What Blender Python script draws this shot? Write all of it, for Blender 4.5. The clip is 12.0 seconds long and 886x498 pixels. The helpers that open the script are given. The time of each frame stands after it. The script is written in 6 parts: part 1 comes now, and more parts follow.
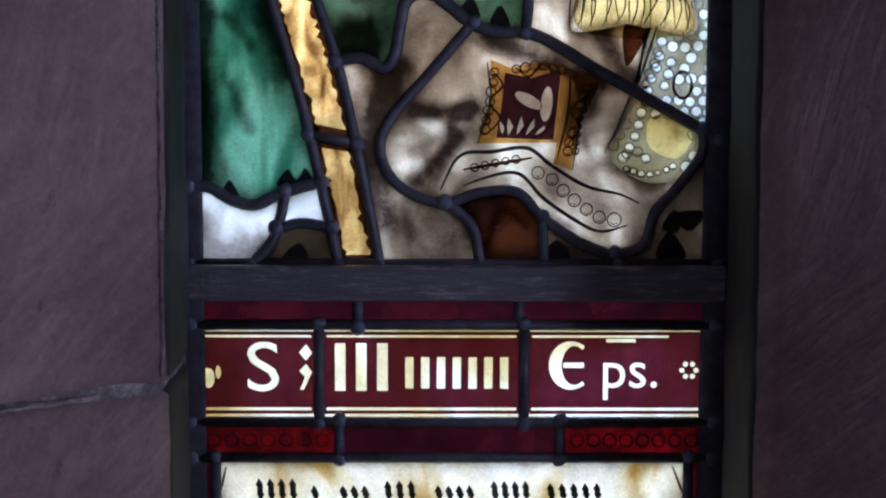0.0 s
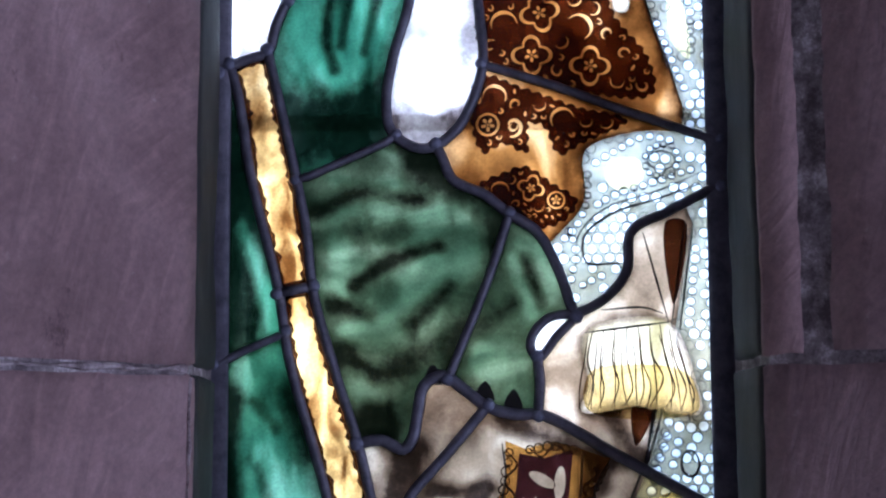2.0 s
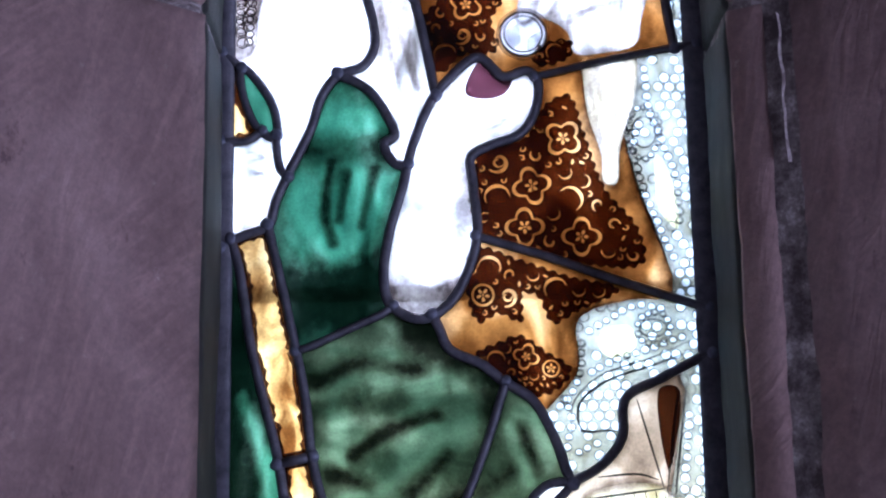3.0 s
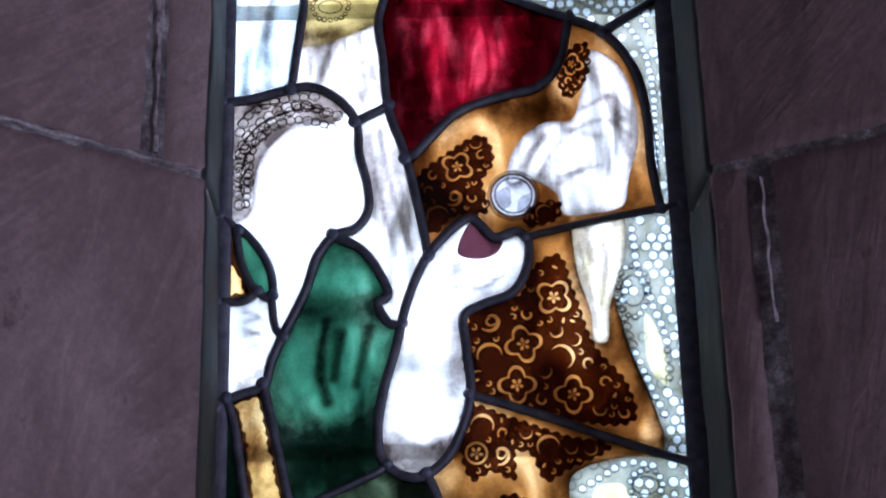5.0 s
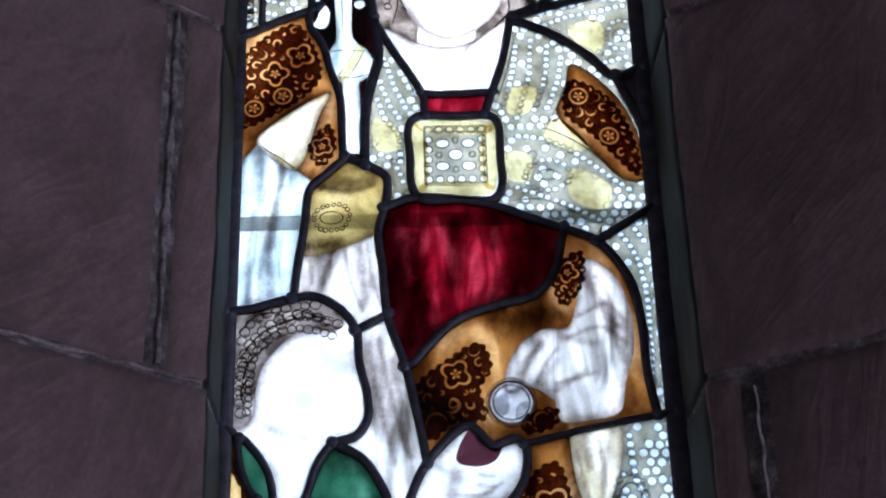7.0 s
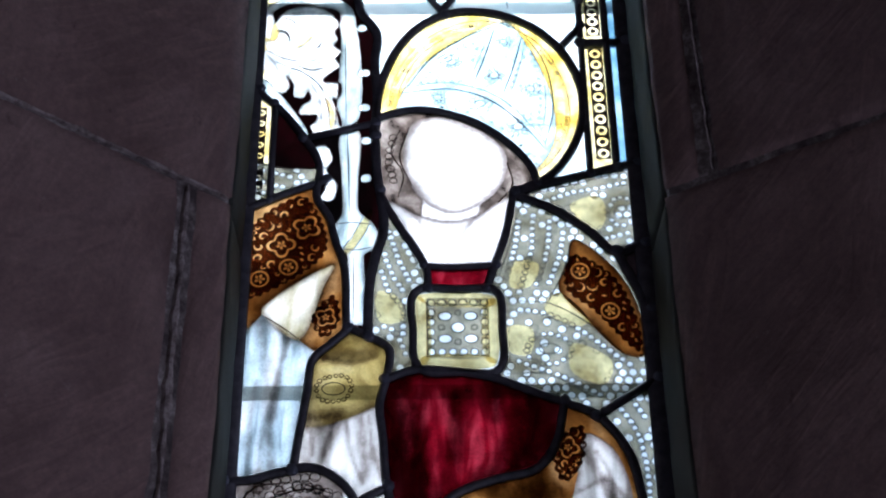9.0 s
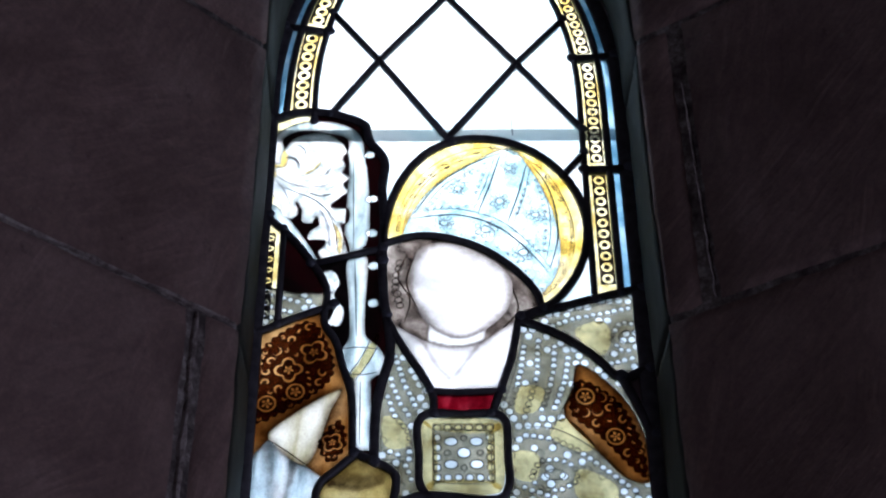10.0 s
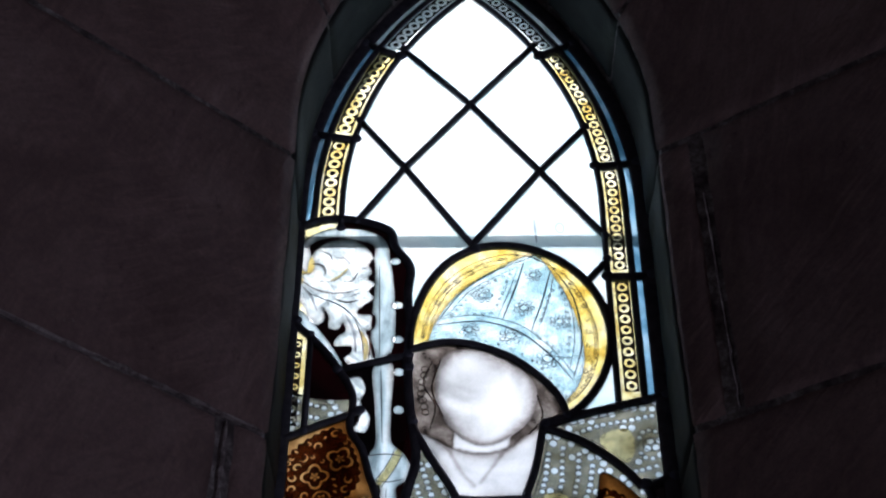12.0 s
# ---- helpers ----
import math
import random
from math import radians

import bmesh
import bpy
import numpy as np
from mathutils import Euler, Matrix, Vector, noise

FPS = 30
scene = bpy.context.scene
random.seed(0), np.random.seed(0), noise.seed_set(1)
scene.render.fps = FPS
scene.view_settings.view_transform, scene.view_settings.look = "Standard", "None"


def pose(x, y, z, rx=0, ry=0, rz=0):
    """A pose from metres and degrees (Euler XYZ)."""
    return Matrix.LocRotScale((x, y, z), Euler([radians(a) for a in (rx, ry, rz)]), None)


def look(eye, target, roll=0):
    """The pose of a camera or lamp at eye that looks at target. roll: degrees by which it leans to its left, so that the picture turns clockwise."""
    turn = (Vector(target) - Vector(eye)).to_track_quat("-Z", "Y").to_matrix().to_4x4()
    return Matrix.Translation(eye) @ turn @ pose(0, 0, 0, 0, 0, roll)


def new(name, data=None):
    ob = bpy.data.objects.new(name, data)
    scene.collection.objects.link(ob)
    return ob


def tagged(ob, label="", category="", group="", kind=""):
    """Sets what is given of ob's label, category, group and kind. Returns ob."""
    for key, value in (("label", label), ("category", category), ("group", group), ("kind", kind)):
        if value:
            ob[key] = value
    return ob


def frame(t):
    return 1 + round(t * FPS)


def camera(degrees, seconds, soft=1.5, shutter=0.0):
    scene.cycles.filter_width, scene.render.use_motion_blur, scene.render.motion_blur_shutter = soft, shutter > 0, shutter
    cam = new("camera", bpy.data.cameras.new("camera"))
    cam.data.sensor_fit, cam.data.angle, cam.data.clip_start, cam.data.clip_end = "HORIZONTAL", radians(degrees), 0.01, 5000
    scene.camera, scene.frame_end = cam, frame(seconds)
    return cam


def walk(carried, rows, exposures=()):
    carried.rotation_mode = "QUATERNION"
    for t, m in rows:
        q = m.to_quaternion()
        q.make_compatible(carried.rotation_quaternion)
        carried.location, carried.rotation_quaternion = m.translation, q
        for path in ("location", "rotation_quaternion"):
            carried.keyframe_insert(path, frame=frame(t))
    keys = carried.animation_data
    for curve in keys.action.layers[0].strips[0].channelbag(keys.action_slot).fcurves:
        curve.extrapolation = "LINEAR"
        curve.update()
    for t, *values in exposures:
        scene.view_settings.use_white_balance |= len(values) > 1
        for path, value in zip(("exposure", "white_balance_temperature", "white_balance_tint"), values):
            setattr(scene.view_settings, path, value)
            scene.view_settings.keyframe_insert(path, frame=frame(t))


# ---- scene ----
from mathutils.geometry import delaunay_2d_cdt

cam = camera(34.06, 12.0, soft=2.2)
PATH = [
    (0.0, pose(0.0000, -1.2198, 1.5000, 84.601, -0.159, -0.522)),
    (0.5, pose(0.0015, -1.2328, 1.5102, 87.937, -0.127, -0.259)),
    (1.0, pose(-0.0053, -1.2479, 1.5328, 92.172, -0.278, -0.049)),
    (1.5, pose(-0.0045, -1.2637, 1.5447, 95.339, 0.255, 0.146)),
    (2.0, pose(0.0013, -1.2753, 1.5553, 97.054, 0.282, 0.211)),
    (2.5, pose(0.0042, -1.2954, 1.5693, 100.415, 0.437, 0.210)),
    (3.0, pose(0.0014, -1.3056, 1.5740, 102.748, 0.913, 0.176)),
    (3.5, pose(-0.0058, -1.3138, 1.5748, 104.258, 0.951, -0.116)),
    (5.5, pose(-0.0053, -1.3389, 1.5889, 110.439, 1.400, -0.307)),
    (6.0, pose(-0.0045, -1.3493, 1.5932, 112.859, 1.544, -0.127)),
    (6.5, pose(-0.0037, -1.3556, 1.5944, 114.283, 1.519, -0.124)),
    (8.5, pose(0.0060, -1.3652, 1.5929, 120.785, 1.071, -0.263)),
    (9.0, pose(0.0028, -1.3747, 1.5992, 122.145, 0.666, -0.295)),
    (9.5, pose(0.0014, -1.3850, 1.6041, 124.397, 0.677, -0.174)),
    (10.0, pose(0.0028, -1.3976, 1.6030, 126.546, 0.447, -0.148)),
    (10.5, pose(-0.0016, -1.4039, 1.6065, 127.365, 0.289, -0.130)),
    (11.0, pose(-0.0010, -1.4178, 1.6062, 129.466, 0.111, 0.110)),
    (11.5, pose(-0.0013, -1.4259, 1.6049, 129.981, 0.060, 0.338)),
    (12.0, pose(-0.0041, -1.4284, 1.6082, 130.031, -0.115, 0.387)),
]

EXPOSURE = [(0.0, 1.95, 5150, 17), (1.5, 2.72, 5050, 19), (3.5, 2.92, 5100, 18), (5.5, 2.1, 5300, 13), (8.5, 1.35, 5480, 11), (12.0, 0.2, 5680, 10)]
walk(cam, PATH, EXPOSURE)

# ---- daylight outside, added fill lamps for the stone jambs ----
world = bpy.data.worlds.new("sky")
scene.world = world
world.use_nodes = True
sky = world.node_tree.nodes.new("ShaderNodeTexSky")
sky.sky_type, sky.sun_disc = "NISHITA", False
sky.sun_elevation, sky.sun_rotation = radians(50), radians(0)
sky.air_density, sky.dust_density = 1.0, 3.0
world.node_tree.links.new(sky.outputs[0], world.node_tree.nodes["Background"].inputs[0])
world.node_tree.nodes["Background"].inputs[1].default_value = 0.15

sun = new("sun", bpy.data.lights.new("sun", "SUN"))
sun.data.energy, sun.data.angle, sun.data.color = 1.45, radians(20), (1, 0.97, 0.92)
sun.matrix_world = look((0.0, 2.2, 2.6), (0, 0, 0))


def fill_lamp(name, m, width, height, watts):
    lamp = new(name, bpy.data.lights.new(name, "AREA"))
    lamp.data.shape, lamp.data.size, lamp.data.size_y = "RECTANGLE", width, height
    lamp.data.energy, lamp.data.color = watts, (0.93, 0.86, 0.97)
    lamp.matrix_world = m
    return lamp


# Added lamps with no visible source, each placed to brighten the opposite jamb.
fill_lamp("jamb_fill_lamp", look((2.22, -1.9, 1.0), (-1, -1.9, 1.0)), 1.0, 1.9, 9.0)
fill_lamp("jamb_fill_lamp", look((-2.12, -1.8, 0.7), (1, -1.8, 0.7)), 0.8, 1.3, 1.25)


# ---- materials ----
def material(name):
    m = bpy.data.materials.new(name)
    m.use_nodes = True
    t = m.node_tree
    t.nodes.remove(t.nodes["Principled BSDF"])
    return m, t, t.nodes["Material Output"]


def coords(t, scale=(1, 1, 1), turn=0.0, random_shift=False, slant=0.0):
    tc, mp = t.nodes.new("ShaderNodeTexCoord"), t.nodes.new("ShaderNodeMapping")
    mp.inputs["Scale"].default_value = scale
    mp.inputs["Rotation"].default_value = (0, turn, 0)
    if slant:
        mp.vector_type = "TEXTURE"
        mp.inputs["Scale"].default_value = tuple(1 / c for c in scale)
        mp.inputs["Rotation"].default_value = (0, slant, 0)
    t.links.new(tc.outputs["Object"], mp.inputs["Vector"])
    if random_shift:
        info = t.nodes.new("ShaderNodeObjectInfo")
        mul = t.nodes.new("ShaderNodeMath")
        mul.operation = "MULTIPLY"
        mul.inputs[1].default_value = 17.0
        t.links.new(info.outputs["Random"], mul.inputs[0])
        t.links.new(mul.outputs[0], mp.inputs["Location"])
    return mp.outputs["Vector"]


def noise_tex(t, vec, scale, detail=4.0, rough=0.6, distort=0.0):
    n = t.nodes.new("ShaderNodeTexNoise")
    n.inputs["Scale"].default_value, n.inputs["Detail"].default_value = scale, detail
    n.inputs["Roughness"].default_value, n.inputs["Distortion"].default_value = rough, distort
    t.links.new(vec, n.inputs["Vector"])
    return n.outputs["Fac"]


def ramp(t, fac, stops):
    r = t.nodes.new("ShaderNodeValToRGB")
    e = r.color_ramp.elements
    while len(e) < len(stops):
        e.new(0.5)
    for k, (p, c) in enumerate(stops):
        e[k].position, e[k].color = p, (*c, 1)
    t.links.new(fac, r.inputs[0])
    return r.outputs[0]


def blend(t, a, b, fac, mode="MIX"):
    m = t.nodes.new("ShaderNodeMix")
    m.data_type, m.blend_type = "RGBA", mode
    for src, sock in ((fac, m.inputs[0]), (a, m.inputs[6]), (b, m.inputs[7])):
        if isinstance(src, float):
            sock.default_value = src
        elif isinstance(src, tuple):
            sock.default_value = (*src, 1)
        else:
            t.links.new(src, sock)
    return m.outputs[2]


def glass_out(t, out, colour, clear=0.35, gloss=0.05):
    """Painted antique glass: part of the light goes straight through, part is scattered by the matt paint."""
    tl, tr = t.nodes.new("ShaderNodeBsdfTranslucent"), t.nodes.new("ShaderNodeBsdfTransparent")
    gl, m1, m2 = t.nodes.new("ShaderNodeBsdfGlossy"), t.nodes.new("ShaderNodeMixShader"), t.nodes.new("ShaderNodeMixShader")
    t.links.new(colour, tl.inputs[0])
    t.links.new(colour, tr.inputs[0])
    gl.inputs["Roughness"].default_value = 0.25
    m1.inputs[0].default_value, m2.inputs[0].default_value = clear, gloss
    t.links.new(tl.outputs[0], m1.inputs[1])
    t.links.new(tr.outputs[0], m1.inputs[2])
    t.links.new(m1.outputs[0], m2.inputs[1])
    t.links.new(gl.outputs[0], m2.inputs[2])
    t.links.new(m2.outputs[0], out.inputs[0])


def glass(name, dark, mid, light, scale=14.0, stretch=(1, 1, 1), turn=0.0, clear=0.6, fine=0.25, spread=0.16, distort=0.6):
    m, t, out = material(name)
    vec = coords(t, stretch, turn)
    big = noise_tex(t, vec, scale, 3.0, 0.55, distort)
    col = ramp(t, big, [(0.5 - spread, dark), (0.5, mid), (0.5 + spread, light)])
    grain = ramp(t, noise_tex(t, coords(t), 420.0, 3.0, 0.7), [(0.3, (1 - fine,) * 3), (0.62, (1, 1, 1))])
    blot = ramp(t, noise_tex(t, coords(t), 60.0, 4.0, 0.65), [(0.3, (1 - fine * 0.8,) * 3), (0.6, (1, 1, 1))])
    col = blend(t, blend(t, col, grain, 1.0, "MULTIPLY"), blot, 1.0, "MULTIPLY")
    glass_out(t, out, col, clear)
    return m


def stain_mat(name, colour, body=0.12):
    """Fired paint or silver stain on the glass: tints what shines through it."""
    m, t, out = material(name)
    tr, df, mx = t.nodes.new("ShaderNodeBsdfTransparent"), t.nodes.new("ShaderNodeBsdfDiffuse"), t.nodes.new("ShaderNodeMixShader")
    lo = tuple(c * 0.72 for c in colour)
    col = ramp(t, noise_tex(t, coords(t), 90.0, 4.0, 0.7), [(0.35, lo), (0.6, colour)])
    t.links.new(col, tr.inputs[0])
    df.inputs[0].default_value = (*[0.05 + 0.2 * c for c in colour], 1)
    mx.inputs[0].default_value = body
    t.links.new(tr.outputs[0], mx.inputs[1])
    t.links.new(df.outputs[0], mx.inputs[2])
    t.links.new(mx.outputs[0], out.inputs[0])
    return m


def rough_mat(name, build, roughness=0.85, metallic=0.0, bump_scale=300.0, bump=0.3, bump2=None):
    m, t, out = material(name)
    p = t.nodes.new("ShaderNodeBsdfPrincipled")
    p.inputs["Roughness"].default_value, p.inputs["Metallic"].default_value = roughness, metallic
    t.links.new(build(t), p.inputs["Base Color"])
    b = t.nodes.new("ShaderNodeBump")
    b.inputs["Strength"].default_value, b.inputs["Distance"].default_value = bump, 0.002
    t.links.new(noise_tex(t, coords(t), bump_scale, 5.0, 0.7), b.inputs["Height"])
    last = b
    if bump2:
        b2 = t.nodes.new("ShaderNodeBump")
        b2.inputs["Strength"].default_value, b2.inputs["Distance"].default_value = bump2[1], 0.006
        t.links.new(bump2[0](t), b2.inputs["Height"])
        t.links.new(b.outputs[0], b2.inputs["Normal"])
        last = b2
    t.links.new(last.outputs[0], p.inputs["Normal"])
    t.links.new(p.outputs[0], out.inputs[0])
    return m


def tool_marks(t):
    """Slanting strokes of the mason's chisel, leaning the other way in patches."""
    one = noise_tex(t, coords(t, (95, 20, 13), 0, False, 0.22), 1.0, 3.0, 0.6, 0.8)
    two = noise_tex(t, coords(t, (110, 20, 16), 0, False, 0.75), 1.0, 3.0, 0.6, 0.8)
    where = ramp(t, noise_tex(t, coords(t), 4.5, 2.0, 0.5), [(0.46, (0, 0, 0)), (0.56, (1, 1, 1))])
    return blend(t, ramp(t, one, [(0.3, (0, 0, 0)), (0.72, (1, 1, 1))]), ramp(t, two, [(0.3, (0, 0, 0)), (0.72, (1, 1, 1))]), where)


def stone_colour(t):
    v = coords(t, (1, 1, 1), 0, True)
    base = ramp(t, noise_tex(t, v, 5.0, 8.0, 0.66, 0.5), [(0.3, (0.16, 0.108, 0.108)), (0.5, (0.245, 0.172, 0.172)), (0.68, (0.33, 0.245, 0.245))])
    speck = ramp(t, noise_tex(t, coords(t), 160.0, 5.0, 0.75), [(0.3, (0.78, 0.78, 0.78)), (0.65, (1.1, 1.08, 1.08))])
    marks = ramp(t, tool_marks(t), [(0.2, (0.86, 0.85, 0.86)), (0.6, (1.0, 1.0, 1.0)), (0.85, (1.15, 1.14, 1.14))])
    info = t.nodes.new("ShaderNodeObjectInfo")
    each = ramp(t, info.outputs["Random"], [(0.0, (0.9, 0.86, 0.88)), (1.0, (1.1, 1.04, 1.02))])
    col = blend(t, blend(t, blend(t, base, speck, 1.0, "MULTIPLY"), marks, 1.0, "MULTIPLY"), each, 1.0, "MULTIPLY")
    pits = ramp(t, noise_tex(t, coords(t, (1, 1, 0.6)), 26.0, 6.0, 0.75), [(0.3, (0.55, 0.52, 0.54)), (0.38, (1, 1, 1))])
    col = blend(t, col, pits, 1.0, "MULTIPLY")
    chalk = ramp(t, noise_tex(t, coords(t), 38.0, 8.0, 0.8), [(0.62, (0, 0, 0)), (0.74, (0.6, 0.6, 0.6))])
    return blend(t, col, (0.42, 0.37, 0.37), chalk)


# Near-black, faintly green mottle for the reveal stones next to the glass.
def near_black_colour(t):
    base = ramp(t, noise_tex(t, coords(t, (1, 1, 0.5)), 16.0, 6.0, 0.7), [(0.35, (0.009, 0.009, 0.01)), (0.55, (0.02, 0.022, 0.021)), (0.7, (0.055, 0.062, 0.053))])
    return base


STONE = rough_mat("red_sandstone", stone_colour, 0.92, 0.0, 240.0, 0.5, (tool_marks, 0.25))
NEARBLACK = rough_mat("damp_blackened_stone", near_black_colour, 0.8, 0.0, 200.0, 0.5)
CHALK = rough_mat("pale_crumbling_mortar", lambda t: ramp(t, noise_tex(t, coords(t), 45.0, 8.0, 0.8), [(0.4, (0.13, 0.1, 0.105)), (0.5, (0.32, 0.27, 0.28)), (0.62, (0.52, 0.46, 0.47))]), 0.95, 0.0, 180.0, 0.9)
MORTAR = rough_mat("lime_mortar", lambda t: ramp(t, noise_tex(t, coords(t), 34.0, 7.0, 0.78), [(0.4, (0.07, 0.055, 0.06)), (0.53, (0.2, 0.17, 0.175)), (0.66, (0.52, 0.48, 0.49))]), 0.95, 0.0, 200.0, 0.8)
PLASTER = rough_mat("limewash", lambda t: ramp(t, noise_tex(t, coords(t), 3.0, 6.0, 0.6), [(0.35, (0.5, 0.46, 0.42)), (0.65, (0.62, 0.58, 0.53))]), 0.95)
FLAGS = rough_mat("stone_flags", lambda t: ramp(t, noise_tex(t, coords(t), 5.0, 6.0, 0.6), [(0.35, (0.16, 0.14, 0.13)), (0.65, (0.26, 0.23, 0.21))]), 0.8)
GRASS = rough_mat("grass", lambda t: ramp(t, noise_tex(t, coords(t), 8.0, 6.0, 0.7), [(0.35, (0.03, 0.06, 0.02)), (0.65, (0.07, 0.11, 0.035))]), 0.9)
LEAD = rough_mat("lead", lambda t: ramp(t, noise_tex(t, coords(t), 70.0, 5.0, 0.7), [(0.3, (0.045, 0.044, 0.06)), (0.7, (0.13, 0.128, 0.165))]), 0.5, 0.3, 350.0, 0.3)
SOLDER = rough_mat("solder", lambda t: ramp(t, noise_tex(t, coords(t), 120.0, 4.0, 0.7), [(0.3, (0.07, 0.075, 0.11)), (0.7, (0.17, 0.18, 0.25))]), 0.45, 0.45, 300.0, 0.4)
IRON = rough_mat("painted_iron", lambda t: ramp(t, noise_tex(t, coords(t, (1, 1, 8)), 30.0, 6.0, 0.75), [(0.3, (0.07, 0.063, 0.08)), (0.55, (0.14, 0.127, 0.155)), (0.72, (0.42, 0.4, 0.42))]), 0.6, 0.2, 220.0, 0.6)

GREEN = glass("green_glass", (0.08, 0.18, 0.135), (0.15, 0.3, 0.225), (0.32, 0.5, 0.41), 14.0, (1.6, 1, 0.6), 0.4)
OLIVE = glass("olive_green_glass", (0.12, 0.175, 0.125), (0.19, 0.255, 0.185), (0.28, 0.35, 0.265), 17.0, (0.7, 1, 1.5), 0.5, spread=0.13)
GOLD = glass("gold_stained_glass", (0.3, 0.18, 0.07), (0.7, 0.56, 0.31), (0.95, 0.86, 0.58), 38.0, (1.3, 1, 0.5), 0.2, 0.6, 0.35)
BROWN = glass("brown_glass", (0.025, 0.012, 0.008), (0.09, 0.045, 0.026), (0.2, 0.1, 0.055), 16.0)
DRAB = glass("drab_grey_glass", (0.06, 0.045, 0.035), (0.2, 0.17, 0.13), (0.5, 0.46, 0.38), 10.0, (1, 1, 1), 0.3)
WHITE = glass("white_painted_glass", (0.5, 0.51, 0.5), (0.76, 0.78, 0.78), (0.9, 0.92, 0.92), 16.0, (1, 1, 1), 0.0, 0.6, 0.14)
FOLDS = glass("white_folded_drapery_glass", (0.25, 0.24, 0.22), (0.72, 0.73, 0.72), (0.95, 0.96, 0.95), 16.0, (2.4, 1, 0.4), 0.1, 0.6, 0.18)
BLUEWHITE = glass("pale_blue_glass", (0.42, 0.5, 0.53), (0.74, 0.84, 0.88), (0.92, 0.97, 0.98), 20.0, (2.4, 1, 0.45), 0.15, clear=0.7)
PALE = glass("pearl_glass", (0.3, 0.33, 0.33), (0.58, 0.64, 0.66), (0.82, 0.88, 0.9), 22.0)
AMBER = glass("amber_glass", (0.22, 0.12, 0.045), (0.52, 0.34, 0.15), (0.86, 0.68, 0.43), 17.0, (1, 1, 0.6), 0.3)
RED = glass("ruby_glass", (0.24, 0.015, 0.05), (0.38, 0.035, 0.085), (0.66, 0.2, 0.26), 22.0, (1.8, 1, 0.55), 0.35, 0.6, 0.35)
MAROON = glass("maroon_glass", (0.08, 0.015, 0.035), (0.13, 0.028, 0.055), (0.18, 0.045, 0.075), 20.0)
RUBYDOT = glass("ruby_strip_glass", (0.1, 0.006, 0.012), (0.2, 0.012, 0.025), (0.3, 0.025, 0.04), 30.0)
LETTER = glass("pale_letter_glass", (0.62, 0.5, 0.25), (0.8, 0.75, 0.55), (0.92, 0.93, 0.88), 10.0)
SCROLL = glass("parchment_glass", (0.55, 0.42, 0.18), (0.8, 0.76, 0.62), (0.92, 0.9, 0.84), 13.0, (1.6, 1, 0.8))
CLEAR = glass("clear_quarry_glass", (0.76, 0.9, 0.94), (0.88, 0.96, 0.98), (0.95, 0.99, 1.0), 9.0, (1, 1, 1), 0.0, 0.55, 0.04)
BLUE = glass("pale_blue_strip_glass", (0.3, 0.48, 0.6), (0.5, 0.7, 0.84), (0.7, 0.85, 0.95), 20.0)
DARK = glass("dark_glass", (0.01, 0.008, 0.01), (0.025, 0.018, 0.022), (0.05, 0.04, 0.045), 20.0)
PEARL = glass("pearled_pale_glass", (0.52, 0.55, 0.52), (0.69, 0.77, 0.82), (0.86, 0.93, 0.96), 26.0, clear=0.72)
PEARLGOLD = glass("pearled_gold_glass", (0.5, 0.46, 0.32), (0.7, 0.7, 0.58), (0.86, 0.88, 0.82), 22.0)
CUFF = glass("yellow_matted_glass", (0.42, 0.36, 0.18), (0.72, 0.66, 0.4), (0.9, 0.87, 0.7), 14.0, (1, 1, 1), 0.3, 0.6, 0.3)
CREAM = glass("cream_glass", (0.5, 0.48, 0.34), (0.78, 0.77, 0.66), (0.92, 0.93, 0.88), 18.0, (2, 1, 0.5))
MITRE = glass("pale_steel_blue_glass", (0.56, 0.72, 0.78), (0.71, 0.85, 0.9), (0.86, 0.95, 0.98), 34.0, clear=0.75)
HALO = glass("bright_yellow_glass", (0.78, 0.64, 0.22), (0.92, 0.86, 0.48), (0.97, 0.94, 0.76), 24.0, clear=0.75)
FACE = glass("plain_white_glass", (0.62, 0.64, 0.65), (0.82, 0.84, 0.85), (0.93, 0.95, 0.96), 13.0, clear=0.7, fine=0.1)
HAIR = glass("grey_brown_glass", (0.26, 0.24, 0.23), (0.46, 0.44, 0.42), (0.74, 0.73, 0.71), 50.0, spread=0.14, clear=0.7)
LEAF = glass("white_leaf_glass", (0.62, 0.68, 0.7), (0.78, 0.84, 0.86), (0.94, 0.97, 0.97), 45.0, clear=0.75, spread=0.1)
RINGGLASS = glass("pale_yellow_glass", (0.7, 0.62, 0.32), (0.85, 0.83, 0.6), (0.92, 0.93, 0.82), 30.0, clear=0.75)
PLUM = glass("dark_plum_glass", (0.02, 0.006, 0.012), (0.045, 0.012, 0.02), (0.07, 0.02, 0.03), 20.0)
DRABLIGHT = glass("grey_matted_glass", (0.28, 0.235, 0.185), (0.46, 0.41, 0.335), (0.82, 0.79, 0.71), 18.0, (1, 1, 1), 0.5, spread=0.17)
DARKBROWN = stain_mat("dark_brown_line_paint", (0.09, 0.045, 0.025), 0.15)
PLUMPAINT = stain_mat("plum_paint", (0.1, 0.03, 0.045), 0.1)
STEELPAINT = stain_mat("steel_blue_line_paint", (0.025, 0.05, 0.08), 0.1)
GREYPAINT = stain_mat("thin_grey_matting", (0.55, 0.55, 0.58), 0.03)
GROUND = stain_mat("grey_brown_matting", (0.42, 0.37, 0.27), 0.03)


